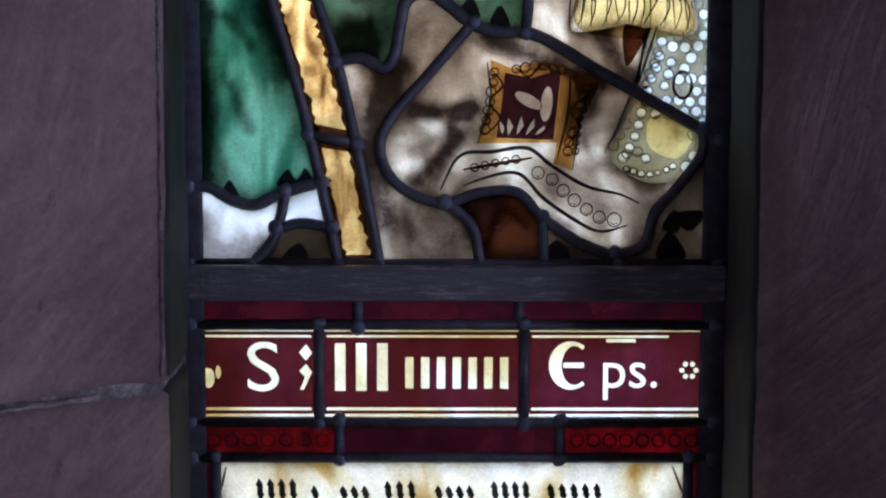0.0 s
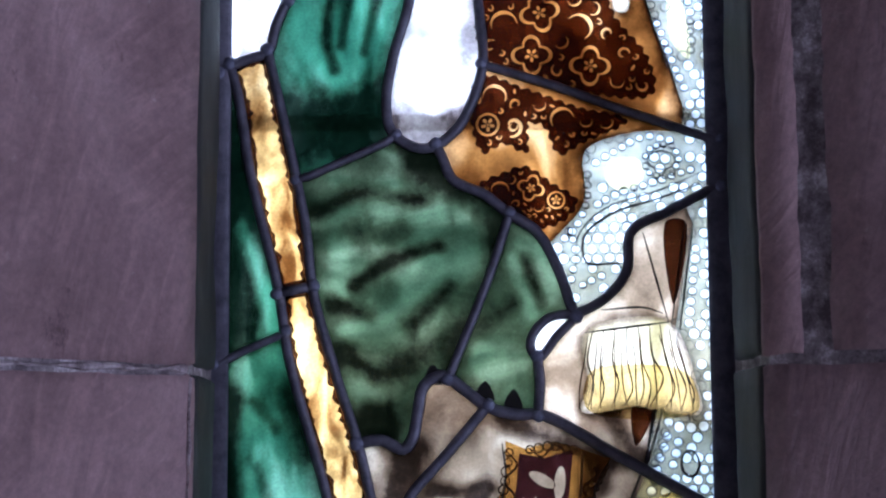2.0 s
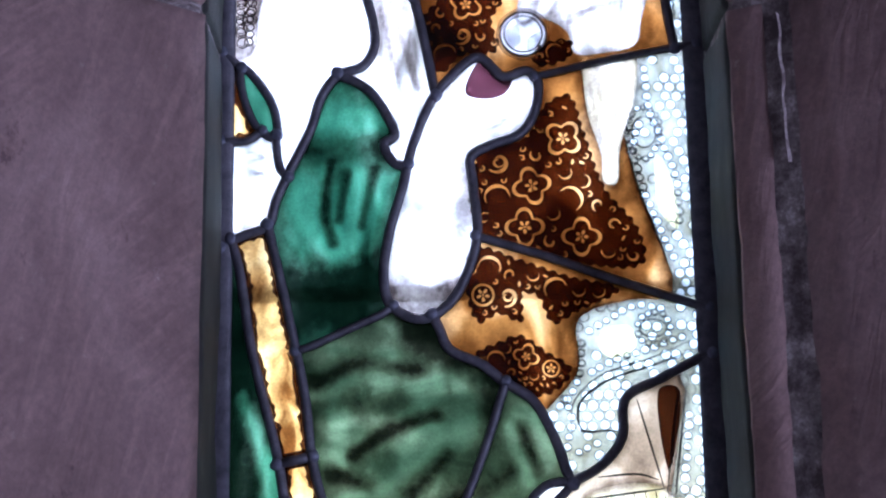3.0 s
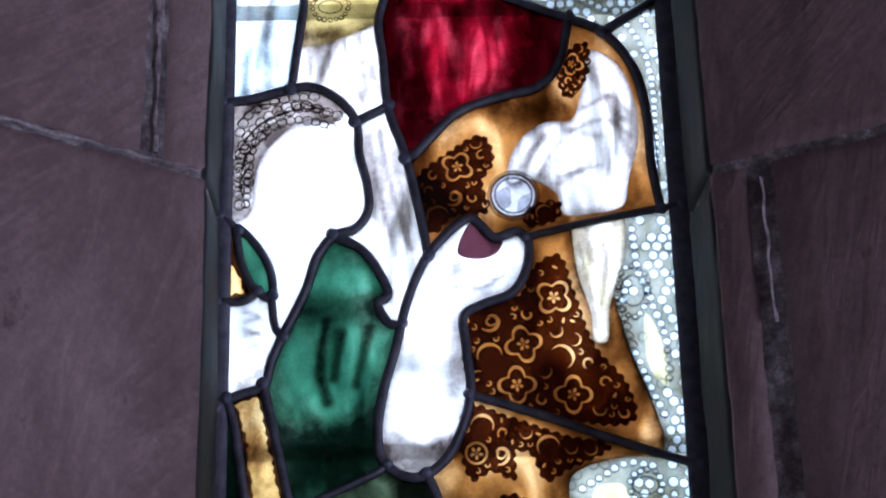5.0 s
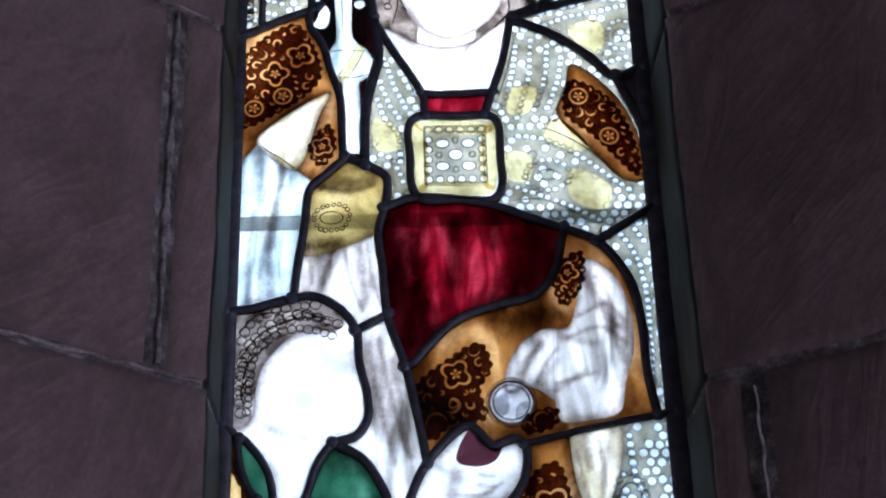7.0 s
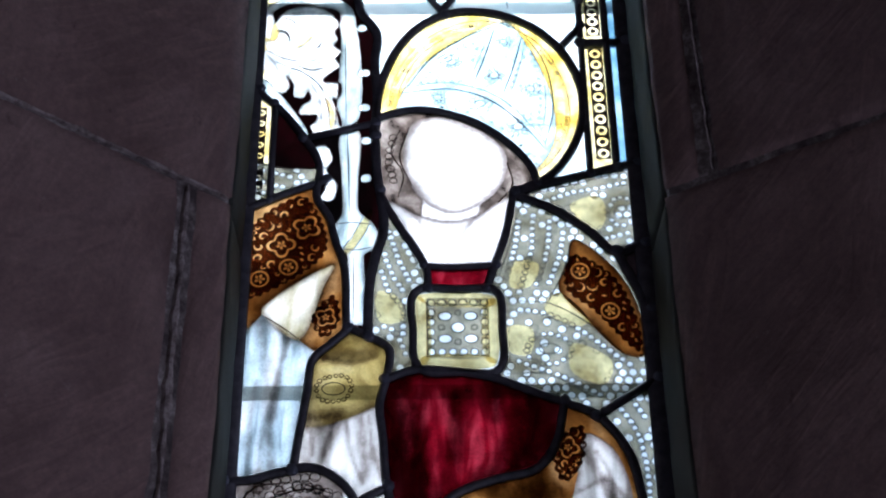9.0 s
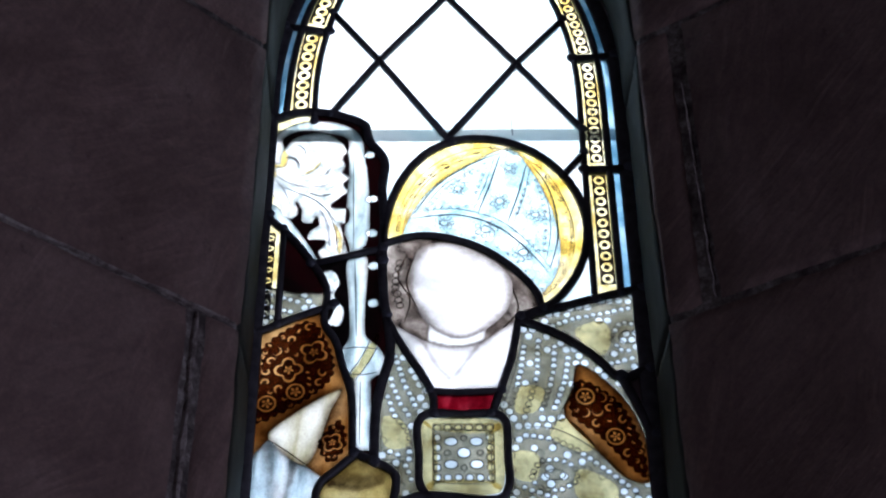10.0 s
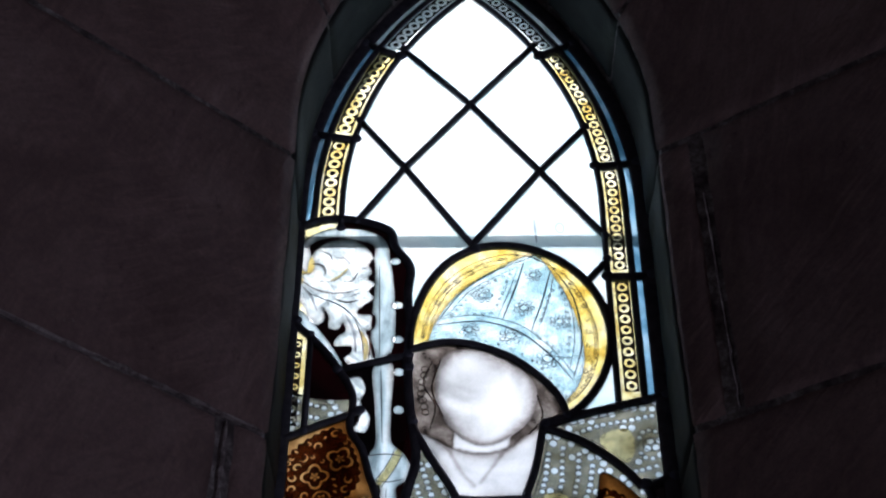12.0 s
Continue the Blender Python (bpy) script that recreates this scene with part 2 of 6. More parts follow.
def matting_mat():
    """Brown-grey enamel brushed on the glass, thick or thin as the painter laid it."""
    m, t, out = material("brushed_umber_matting")
    at = t.nodes.new("ShaderNodeAttribute")
    at.attribute_name = "thickness"
    tr, mul = t.nodes.new("ShaderNodeBsdfTransparent"), t.nodes.new("ShaderNodeMath")
    mul.operation, mul.use_clamp = "MULTIPLY", True
    grain = ramp(t, noise_tex(t, coords(t), 130.0, 5.0, 0.75), [(0.3, (0.72, 0.72, 0.72)), (0.7, (1.2, 1.2, 1.2))])
    t.links.new(at.outputs["Fac"], mul.inputs[0])
    t.links.new(grain, mul.inputs[1])
    t.links.new(ramp(t, mul.outputs[0], [(0.0, (1, 1, 1)), (0.4, (0.36, 0.325, 0.31)), (0.8, (0.08, 0.062, 0.06)), (1.0, (0.035, 0.028, 0.028))]), tr.inputs[0])
    t.links.new(tr.outputs[0], out.inputs[0])
    return m


MATTING = matting_mat()
BLACKPAINT = stain_mat("black_glass_paint", (0.025, 0.016, 0.014), 0.3)
BROWNPAINT = stain_mat("brown_glass_paint", (0.09, 0.03, 0.012), 0.1)
SOFTPAINT = "brushed"
REDPAINT = stain_mat("ruby_flash", (0.085, 0.012, 0.025), 0.1)
YELLOW = stain_mat("silver_stain", (0.84, 0.69, 0.34), 0.02)
ORANGE = stain_mat("amber_stain", (0.85, 0.5, 0.14), 0.02)


# ---- building helpers ----
def link_mesh(name, bm, mat, parent=None, label=""):
    me = bpy.data.meshes.new(name)
    bm.to_mesh(me)
    bm.free()
    me.materials.append(mat)
    ob = new(name, me)
    ob.parent = parent
    if label:
        ob["label"] = label
    return ob


part = link_mesh


def box(bm, x0, x1, y0, y1, z0, z1, bevel=0.0):
    vs = [bm.verts.new((x, y, z)) for x in (x0, x1) for y in (y0, y1) for z in (z0, z1)]
    fs = [bm.faces.new([vs[i] for i in q]) for q in ((0, 1, 3, 2), (4, 6, 7, 5), (0, 4, 5, 1), (2, 3, 7, 6), (0, 2, 6, 4), (1, 5, 7, 3))]
    if bevel:
        bmesh.ops.bevel(bm, geom=list({e for f in fs for e in f.edges}), offset=bevel, segments=1, affect="EDGES", profile=0.5)
    bmesh.ops.recalc_face_normals(bm, faces=bm.faces)


def smooth_line(pts, step=4.0):
    """A rounded line through control points (millimetres)."""
    p = [np.array(q, float) for q in pts]
    closed = len(p) > 3 and np.allclose(p[0], p[-1])
    ext = [p[-2], *p, p[1]] if closed else [2 * p[0] - p[1], *p, 2 * p[-1] - p[-2]]
    out = []
    for a, b, c, d in zip(ext, ext[1:], ext[2:], ext[3:]):
        n = max(2, int(np.linalg.norm(c - b) / step))
        l1, l2, l3 = (max(np.linalg.norm(v) ** 0.5, 1e-6) for v in (b - a, c - b, d - c))
        m1 = (c - b) + l2 * ((b - a) / l1 - (c - a) / (l1 + l2))
        m2 = (c - b) + l2 * ((d - c) / l3 - (d - b) / (l2 + l3))
        for k in range(n):
            s = k / n
            out.append((2 * s ** 3 - 3 * s ** 2 + 1) * b + (s ** 3 - 2 * s ** 2 + s) * m1 + (-2 * s ** 3 + 3 * s ** 2) * c + (s ** 3 - s ** 2) * m2)
    out.append(p[-1])
    return np.array(out)


# ---- window: lines of the leads, in millimetres across and up ----
AXIS, SPRING, CL, CR = 22.0, 2890.0, 453.0, -409.0
FOOT = 1000.0


def arch_side(cx, r, z_low, n=26):
    """From z_low up one side and along its arc to the axis."""
    side = -1 if cx > AXIS else 1
    a1 = math.acos(abs(AXIS - cx) / r)
    pts = [(cx + side * r, z_low)] if z_low < SPRING else []
    pts += [(cx + side * r * math.cos(a1 * k / n), SPRING + r * math.sin(a1 * k / n)) for k in range(n + 1)]
    return pts


LEADS = []


def lead(width, *pts, straight=False):
    LEADS.append((width, np.array(pts, float) if straight else smooth_line(pts)))


# frame, arch and borders
lead(22, *arch_side(CL, 660, FOOT), straight=True)
lead(22, *arch_side(CR, 657, FOOT), straight=True)
lead(9, (-201, FOOT), (241, FOOT), straight=True)
lead(8, *[p for p in arch_side(CL, 603, 2850)], straight=True)
lead(8, *[p for p in arch_side(CR, 603, 2560)], straight=True)
lead(9, *[p for p in arch_side(CL, 638, 2850)], straight=True)
lead(9, *[p for p in arch_side(CR, 634, 2570)], straight=True)
for cx, angle in ((CL, 11.0), (CL, 28.0), (CR, 6.0), (CR, 28.0)):
    side = -1 if cx > AXIS else 1
    c, s = side * math.cos(radians(angle)), math.sin(radians(angle))
    lead(12, (cx + 598 * c, SPRING + 598 * s), (cx + 660 * c, SPRING + 660 * s), straight=True)
lead(12, (190, 2761), (245, 2763), straight=True)
# name band
for z in (1372, 1346, 1320, 1236, 1205):
    lead(9, (-203, z), (243, z), straight=True)
for x, z0, z1 in ((-94, 1318, 1238), (81, 1318, 1238), (-61, 1344, 1322), (76, 1344, 1322), (-77, 1234, 1207), (112, 1234, 1207), (-183, 1203, FOOT), (223, 1203, FOOT)):
    lead(9, (x, z0 + 2), (x, z1 - 2), straight=True)
# staff and lower figure
lead(9, (-194, 1880), (-187, 1856), (-174, 1780), (-149, 1678), (-138, 1614), (-110, 1516), (-102, 1485), (-77, 1372))
lead(9, (-160, 1893), (-141, 1810), (-125, 1734), (-118, 1676), (-98, 1604), (-77, 1539), (-63, 1478), (-42, 1372))
lead(9, (-102, 1481), (-63, 1474), straight=True)
lead(9, (-149, 1674), (-117, 1681), straight=True)
lead(10, (-201, 1437), (-186, 1437), (-167, 1426), (-148, 1422), (-129, 1430), (-105, 1438), (-91, 1441))
lead(9, (-122, 1432), (-126, 1411), (-134, 1390), (-150, 1372))
lead(9, (-125, 1402), (-110, 1407), (-84, 1403))
lead(10, (-76, 1543), (-57, 1545), (-38, 1537), (-30, 1547), (-25, 1572), (-20, 1592), (-4, 1601), (15, 1589), (35, 1574), (59, 1567), (84, 1566), (147, 1532), (229, 1486), (241, 1478))
lead(9, (36, 1575), (0, 1533), (-33, 1495), (-42, 1473), (-34, 1447), (-14, 1431), (14, 1424), (43, 1433), (74, 1433), (95, 1412), (129, 1390), (158, 1381), (182, 1390), (191, 1417), (210, 1438), (231, 1470), (230, 1485))
lead(9, (14, 1424), (36, 1404), (43, 1372))
lead(9, (95, 1412), (97, 1372))
lead(9, (158, 1381), (160, 1372), straight=True)
lead(7, (-201, 1612), (-177, 1624), (-140, 1640))
lead(7, (-125, 1778), (-89, 1794), (-50, 1811))
lead(9, (-8, 1806), (-2, 1794), (6, 1776), (36, 1761), (54, 1746), (81, 1728), (100, 1693), (110, 1663), (114, 1654))
lead(8, (57, 1745), (36, 1683), (2, 1600))
lead(9, (114, 1654), (140, 1668), (160, 1692), (165, 1728), (196, 1745), (241, 1768))
lead(8, (114, 1653), (92, 1652), (77, 1638), (74, 1626), (81, 1616), (98, 1636), (114, 1653))
lead(9, (80, 1617), (82, 1594), (80, 1567))
lead(9, (34, 1881), (31, 1931), (30, 1958), (49, 1969), (77, 1980), (91, 2002), (94, 2033), (84, 2042), (62, 2036), (49, 2049), (41, 2056), (33, 2055), (13, 2038), (-6, 2015), (-25, 1970), (-34, 1932), (-48, 1883), (-53, 1845), (-48, 1819), (-27, 1805), (-12, 1805), (9, 1820), (23, 1844), (34, 1881))
lead(7, (93, 2036), (155, 2050), (241, 2066))
lead(8, (33, 1881), (94, 1862), (166, 1836), (241, 1811))
# upper part of the kneeling shape, sleeves and staff
lead(9, (-201, 2185), (-180, 2187), (-146, 2196), (-117, 2200), (-89, 2185), (-72, 2160), (-69, 2126), (-61, 2090), (-61, 2066), (-72, 2049), (-94, 2041), (-110, 2021), (-121, 1987), (-142, 1943), (-153, 1918), (-160, 1894), (-180, 1886), (-207, 1875))
lead(8, (-187, 2050), (-184, 2017), (-170, 1988), (-154, 1979), (-155, 2005), (-168, 2031), (-187, 2050))
lead(8, (-207, 2064), (-187, 2049), straight=True)
lead(8, (-154, 1981), (-149, 1948), (-142, 1941))
lead(8, (-201, 1977), (-181, 1977), (-166, 1987))
lead(9, (-94, 2041), (-67, 2026), (-50, 2002), (-42, 1979), (-52, 1972), (-40, 1951), (-29, 1951))
lead(9, (-71, 2161), (-38, 2178), straight=True)
lead(9, (-83, 2362), (-61, 2352), (-40, 2337), (-42, 2303), (-49, 2270), (-45, 2231), (-40, 2175), (-24, 2125), (-11, 2065), (-3, 2020))
lead(9, (-83, 2362), (-104, 2342), (-121, 2325), (-126, 2284), (-133, 2232), (-137, 2196))
lead(9, (-42, 2300), (-12, 2311), (64, 2303), (116, 2283), (150, 2270), (179, 2256), (206, 2220), (218, 2169), (220, 2108), (226, 2063))
lead(9, (146, 2272), (133, 2221), (112, 2196), (71, 2185), (31, 2170), (8, 2149), (-16, 2122))
lead(9, (181, 2257), (241, 2298), straight=True)
# standing shape, crozier, halo
lead(9, (-201, 2690), (-171, 2660), (-141, 2618), (-123, 2581), (-124, 2533), (-110, 2508), (-101, 2475), (-90, 2438), (-86, 2366), (-84, 2360))
lead(11, (-201, 2848), (-168, 2860), (-123, 2856), (-85, 2838), (-78, 2812), (-58, 2778), (-60, 2735), (-57, 2682), (-58, 2622), (-55, 2565), (-50, 2530), (-47, 2490), (-56, 2452), (-62, 2416), (-63, 2351))
lead(9, (-141, 2618), (-62, 2640), straight=True)
lead(9, (-201, 2520), (-157, 2541), (-114, 2558))
lead(8, (-178, 2531), (-178, 2669), straight=True)
lead(9, (-15, 2400), (-6, 2411), (35, 2411), (75, 2410), (82, 2400), (83, 2360), (83, 2322), (74, 2308), (35, 2308), (-1, 2309), (-12, 2323), (-14, 2360), (-15, 2400))
lead(9, (-54, 2542), (-31, 2497), (0, 2440), (3, 2410))
lead(9, (102, 2540), (90, 2480), (76, 2438), (67, 2409))
lead(8, (0, 2441), (26, 2439), (77, 2441))
lead(10, (100, 2537), (134, 2549), (241, 2579))
lead(10, (100, 2537), (143, 2518), (186, 2486), (215, 2457), (241, 2468))
lead(10, (215, 2457), (236, 2404), (241, 2385))
lead(10, (-61, 2622), (-52, 2699), (-33, 2753), (-5, 2790), (32, 2811), (76, 2813), (126, 2794), (167, 2752), (188, 2698), (188, 2647), (171, 2597), (142, 2560), (104, 2541))
lead(9, (-57, 2648), (-20, 2659), (16, 2657), (64, 2638), (103, 2605), (124, 2575), (130, 2553))
lead(9, (166, 2753), (194, 2788), straight=True)
# quarries
lead(9, (-62, 3180), (22, 3074), (114, 2945), (196, 2830), straight=True)
lead(9, (-130, 3040), (-68, 2952), (24, 2812), straight=True)
lead(9, (102, 3186), (22, 3074), (-68, 2952), (-128, 2858), straight=True)
lead(9, (180, 3026), (114, 2945), (18, 2812), straight=True)


CUTS = []


def circle(x, z, rx, rz, n=14, turn=0.0):
    a = np.arange(n) / n * 2 * math.pi
    px, pz = rx * np.cos(a), rz * np.sin(a)
    c, s = math.cos(turn), math.sin(turn)
    return np.stack([x + px * c - pz * s, z + px * s + pz * c], 1)


def cut(*pts):
    """A line where the colour of the glass changes with no lead."""
    CUTS.append(smooth_line(pts))


def knob(x, z, r):
    ring = circle(x, z, r, r)
    CUTS.append(np.concatenate([ring, ring[:1]]))


cut((210, 1819), (167, 1818), (125, 1801), (123, 1755), (93, 1718))
cut((-101, 2444), (-180, 2387), (-175, 2377), (-137, 2349), (-112, 2416), (-101, 2444))
cut((-178, 2382), (-193, 2364), (-210, 2350))
cut((-137, 2349), (-125, 2339), (-109, 2330))
cut((165, 2236), (191, 2221), (207, 2183), (208, 2133), (197, 2097), (189, 2067), (159, 2059), (131, 2059), (124, 2081), (97, 2096), (80, 2091), (78, 2112), (94, 2142), (117, 2157), (143, 2159), (153, 2184), (158, 2209), (165, 2236))
cut((137, 2046), (141, 1998), (152, 1958), (154, 1930), (165, 1929), (170, 1963), (186, 2014), (191, 2056))
cut((175, 1976), (185, 1924), (198, 1886), (215, 1837))
cut((166, 2475), (214, 2432), (235, 2375), (234, 2326), (212, 2330), (178, 2369), (147, 2412), (158, 2441), (166, 2475))
cut((-36, 2653), (-27, 2686), (2, 2735), (46, 2771), (101, 2797), (128, 2757), (149, 2699), (156, 2638), (147, 2597), (129, 2571))
cut((-17, 2635), (6, 2649), (36, 2645), (80, 2618), (96, 2589), (88, 2549), (64, 2524), (31, 2511), (-2, 2529), (-24, 2577), (-17, 2635))
cut((-48, 2533), (-31, 2524), (-5, 2508), (27, 2500), (60, 2508), (84, 2527), (109, 2542))
cut((-82, 2176), (-94, 2161), (-120, 2163), (-145, 2149), (-165, 2125), (-172, 2099), (-175, 2069), (-185, 2059), (-199, 2058))
cut((-99, 2636), (-103, 2781), (-110, 2805), (-133, 2824), (-169, 2819), (-187, 2793), (-190, 2772), (-202, 2781), (-198, 2819), (-170, 2841), (-122, 2843), (-92, 2824), (-83, 2790), (-80, 2644), (-99, 2636))
cut((-188, 2813), (-176, 2824), (-158, 2828), (-132, 2824), (-106, 2814), (-105, 2794), (-111, 2782), (-106, 2770), (-111, 2760), (-101, 2752), (-109, 2740), (-102, 2729), (-110, 2721), (-123, 2705), (-101, 2701), (-102, 2680), (-111, 2677), (-104, 2663), (-99, 2633), (-119, 2625), (-127, 2623), (-136, 2637), (-128, 2645), (-128, 2653), (-149, 2655), (-147, 2668), (-136, 2678), (-140, 2690), (-145, 2679), (-157, 2682), (-158, 2701), (-167, 2714), (-163, 2694), (-171, 2686), (-181, 2694), (-190, 2716), (-200, 2731), (-200, 2748), (-193, 2755), (-196, 2768), (-191, 2769), (-184, 2770), (-180, 2784), (-185, 2799), (-188, 2813))
cut((-197, 2710), (-184, 2700), (-142, 2637), (-137, 2622), (-146, 2626), (-195, 2686), (-197, 2710))
cut((-98, 2627), (-79, 2632), (-77, 2560), (-76, 2518), (-72, 2511), (-60, 2500), (-53, 2482), (-59, 2463), (-68, 2457), (-68, 2440), (-66, 2400), (-65, 2368), (-84, 2369), (-86, 2400), (-87, 2440), (-88, 2457), (-100, 2466), (-107, 2483), (-101, 2500), (-95, 2511), (-94, 2518), (-96, 2560), (-98, 2627))
cut((-135, 2601), (-117, 2609), (-108, 2589), (-114, 2573), (-102, 2553), (-107, 2529), (-120, 2533), (-114, 2551), (-126, 2581), (-135, 2601))
cut((-131, 2245), (-107, 2247), (-72, 2260), (-46, 2273))
cut((122, 1638), (196, 1648), (220, 1593), (222, 1567), (168, 1573), (118, 1569), (124, 1593), (122, 1638))
cut((220, 1740), (201, 1637))
cut((185, 1571), (172, 1524))
cut((179, 1568), (175, 1524), (161, 1488), (150, 1467), (160, 1453), (186, 1441), (210, 1443))

cut((-211, 2590), (-187, 2583), (-159, 2577), (-114, 2576))
knob(-77, 2788, 6.5)
knob(-72, 2717, 6.5)
knob(-71, 2664, 6.5)
knob(-69, 2615, 6.5)
knob(-68, 2561, 6.5)
cut((-2, 2531), (-5, 2506))
cut((64, 2526), (60, 2506))

knob(82, 2079, 23)


def nearest_on(p, line):
    a, b = line[:-1], line[1:]
    d = b - a
    s = np.clip(((p - a) * d).sum(1) / np.maximum((d * d).sum(1), 1e-9), 0, 1)
    q = a + d * s[:, None]
    dist = np.linalg.norm(q - p, axis=1)
    k = int(dist.argmin())
    return dist[k], q[k]


def tidy(lines):
    """Ends of leads run just across the lead that they meet."""
    for i, (w, line) in enumerate(lines):
        if np.allclose(line[0], line[-1]):
            continue
        for end in (0, -1):
            hits = [nearest_on(line[end], other) for j, (_, other) in enumerate(lines) if j != i]
            dist, q = min(hits, key=lambda h: h[0])
            if dist < 18:
                inner = line[1] if end == 0 else line[-2]
                way = q - inner
                line[end] = q + way / max(np.linalg.norm(way), 1e-6) * 1.5


def faces_of(lines):
    """The panes: the closed areas between all lead lines."""
    segs = [(a, b) for line in lines for a, b in zip(line[:-1], line[1:]) if np.linalg.norm(b - a) > 1e-6]
    A, B = np.array([s[0] for s in segs]), np.array([s[1] for s in segs])
    cuts = [[0.0, 1.0] for _ in segs]
    for i in range(len(segs)):
        r, s = B[i] - A[i], B[i + 1:] - A[i + 1:]
        w = A[i + 1:] - A[i]
        den = r[0] * s[:, 1] - r[1] * s[:, 0]
        ok = np.abs(den) > 1e-9
        den = np.where(ok, den, 1)
        t = (w[:, 0] * s[:, 1] - w[:, 1] * s[:, 0]) / den
        u = (w[:, 0] * r[1] - w[:, 1] * r[0]) / den
        for k in np.nonzero(ok & (t >= 0) & (t <= 1) & (u >= 0) & (u <= 1))[0]:
            cuts[i].append(float(t[k]))
            cuts[i + 1 + k].append(float(u[k]))
    nodes, near = {}, {}

    def node(p):
        key = (round(p[0] * 10), round(p[1] * 10))
        for dx in (-1, 0, 1):
            for dz in (-1, 0, 1):
                if (key[0] + dx, key[1] + dz) in nodes:
                    return (key[0] + dx, key[1] + dz)
        nodes[key] = np.array(p)
        return key

    for i, c in enumerate(cuts):
        c = sorted(c)
        ks = [node(A[i] + (B[i] - A[i]) * v) for v in c]
        for a, b in zip(ks, ks[1:]):
            if a != b:
                near.setdefault(a, set()).add(b)
                near.setdefault(b, set()).add(a)
    loose = [k for k in near if len(near[k]) == 1]
    while loose:
        k = loose.pop()
        for o in near.pop(k, ()):
            near[o].discard(k)
            if len(near[o]) == 1:
                loose.append(o)
    turn = {}
    for k, ns in near.items():
        order = sorted(ns, key=lambda o: math.atan2(*(nodes[o] - nodes[k])[::-1]))
        for j, o in enumerate(order):
            turn[(o, k)] = (k, order[j - 1])
    seen, out = set(), []
    for start in sorted(turn):
        if start in seen:
            continue
        loop, e = [], start
        while e not in seen:
            seen.add(e)
            loop.append(nodes[e[0]])
            e = turn[e]
        loop = np.array(loop)
        x, z = loop[:, 0], loop[:, 1]
        area = 0.5 * float((x * np.roll(z, -1) - np.roll(x, -1) * z).sum())
        if area > 25:
            out.append((area, loop))
    return out


def inside(p, loop):
    x, z = loop[:, 0], loop[:, 1]
    x2, z2 = np.roll(x, -1), np.roll(z, -1)
    cross = (z > p[1]) != (z2 > p[1])
    xs = x + (p[1] - z) * (x2 - x) / np.where(z2 == z, 1e-9, z2 - z)
    return bool((cross & (p[0] < xs)).sum() % 2)


ALL_LINES = LEADS + [(0, c) for c in CUTS]
tidy(ALL_LINES)
PANES = faces_of([l for _, l in ALL_LINES])

window = tagged(new("window_1"), "tall pointed leaded window of painted coloured glass in stone", "window", kind="structure")

# what each pane is made of: a place inside it and its glass
SEEDS = [
    (-150, 1280, LETTER), (0, 1280, LETTER), (160, 1280, LETTER), (-140, 1333, MAROON), (10, 1333, MAROON), (160, 1333, MAROON),
    (-140, 1220, RUBYDOT), (20, 1220, MAROON), (175, 1220, RUBYDOT), (20, 1120, SCROLL), (-192, 1120, MAROON), (232, 1120, MAROON),
    (-165, 1520, GREEN), (-175, 1660, GREEN), (-185, 1640, GREEN), (-60, 1650, OLIVE), (50, 1640, OLIVE), (-80, 1870, GREEN), (-170, 2005, GREEN),
    (-75, 1430, GOLD), (-105, 1560, GOLD), (-145, 1740, GOLD), (-170, 1400, WHITE), (-105, 1425, WHITE), (-105, 1385, DRAB),
    (-40, 1520, DRAB), (-20, 1405, DRAB), (80, 1500, DRAB), (65, 1405, BROWN), (130, 1378, DRAB), (215, 1400, DRAB), (225, 1440, DRAB),
    (160, 1600, PALE), (40, 1590, OLIVE), (120, 1780, AMBER), (95, 1642, WHITE), (170, 1940, AMBER), (-10, 1900, WHITE), (-180, 1930, WHITE),
    (-195, 2010, GOLD), (-130, 2110, WHITE), (-50, 2080, FOLDS), (-60, 2190, FOLDS), (60, 2110, AMBER), (-170, 2300, BLUEWHITE),
    (60, 2250, RED), (230, 2160, PEARL), (160, 2350, PEARL), (-30, 2400, PEARL), (-75, 2430, BLUEWHITE), (-90, 2300, FOLDS),
    (-150, 2430, AMBER), (-190, 2550, PEARL), (-150, 2580, PLUM), (-190, 2620, RINGGLASS), (-120, 2740, PALE), (20, 2590, WHITE), (60, 2720, PALE),
    (40, 2425, RED), (35, 2360, PEARL), (210, 2530, PEARL), (225, 2420, DARK), (232, 2200, PALE), (-35, 1965, MAROON),
]

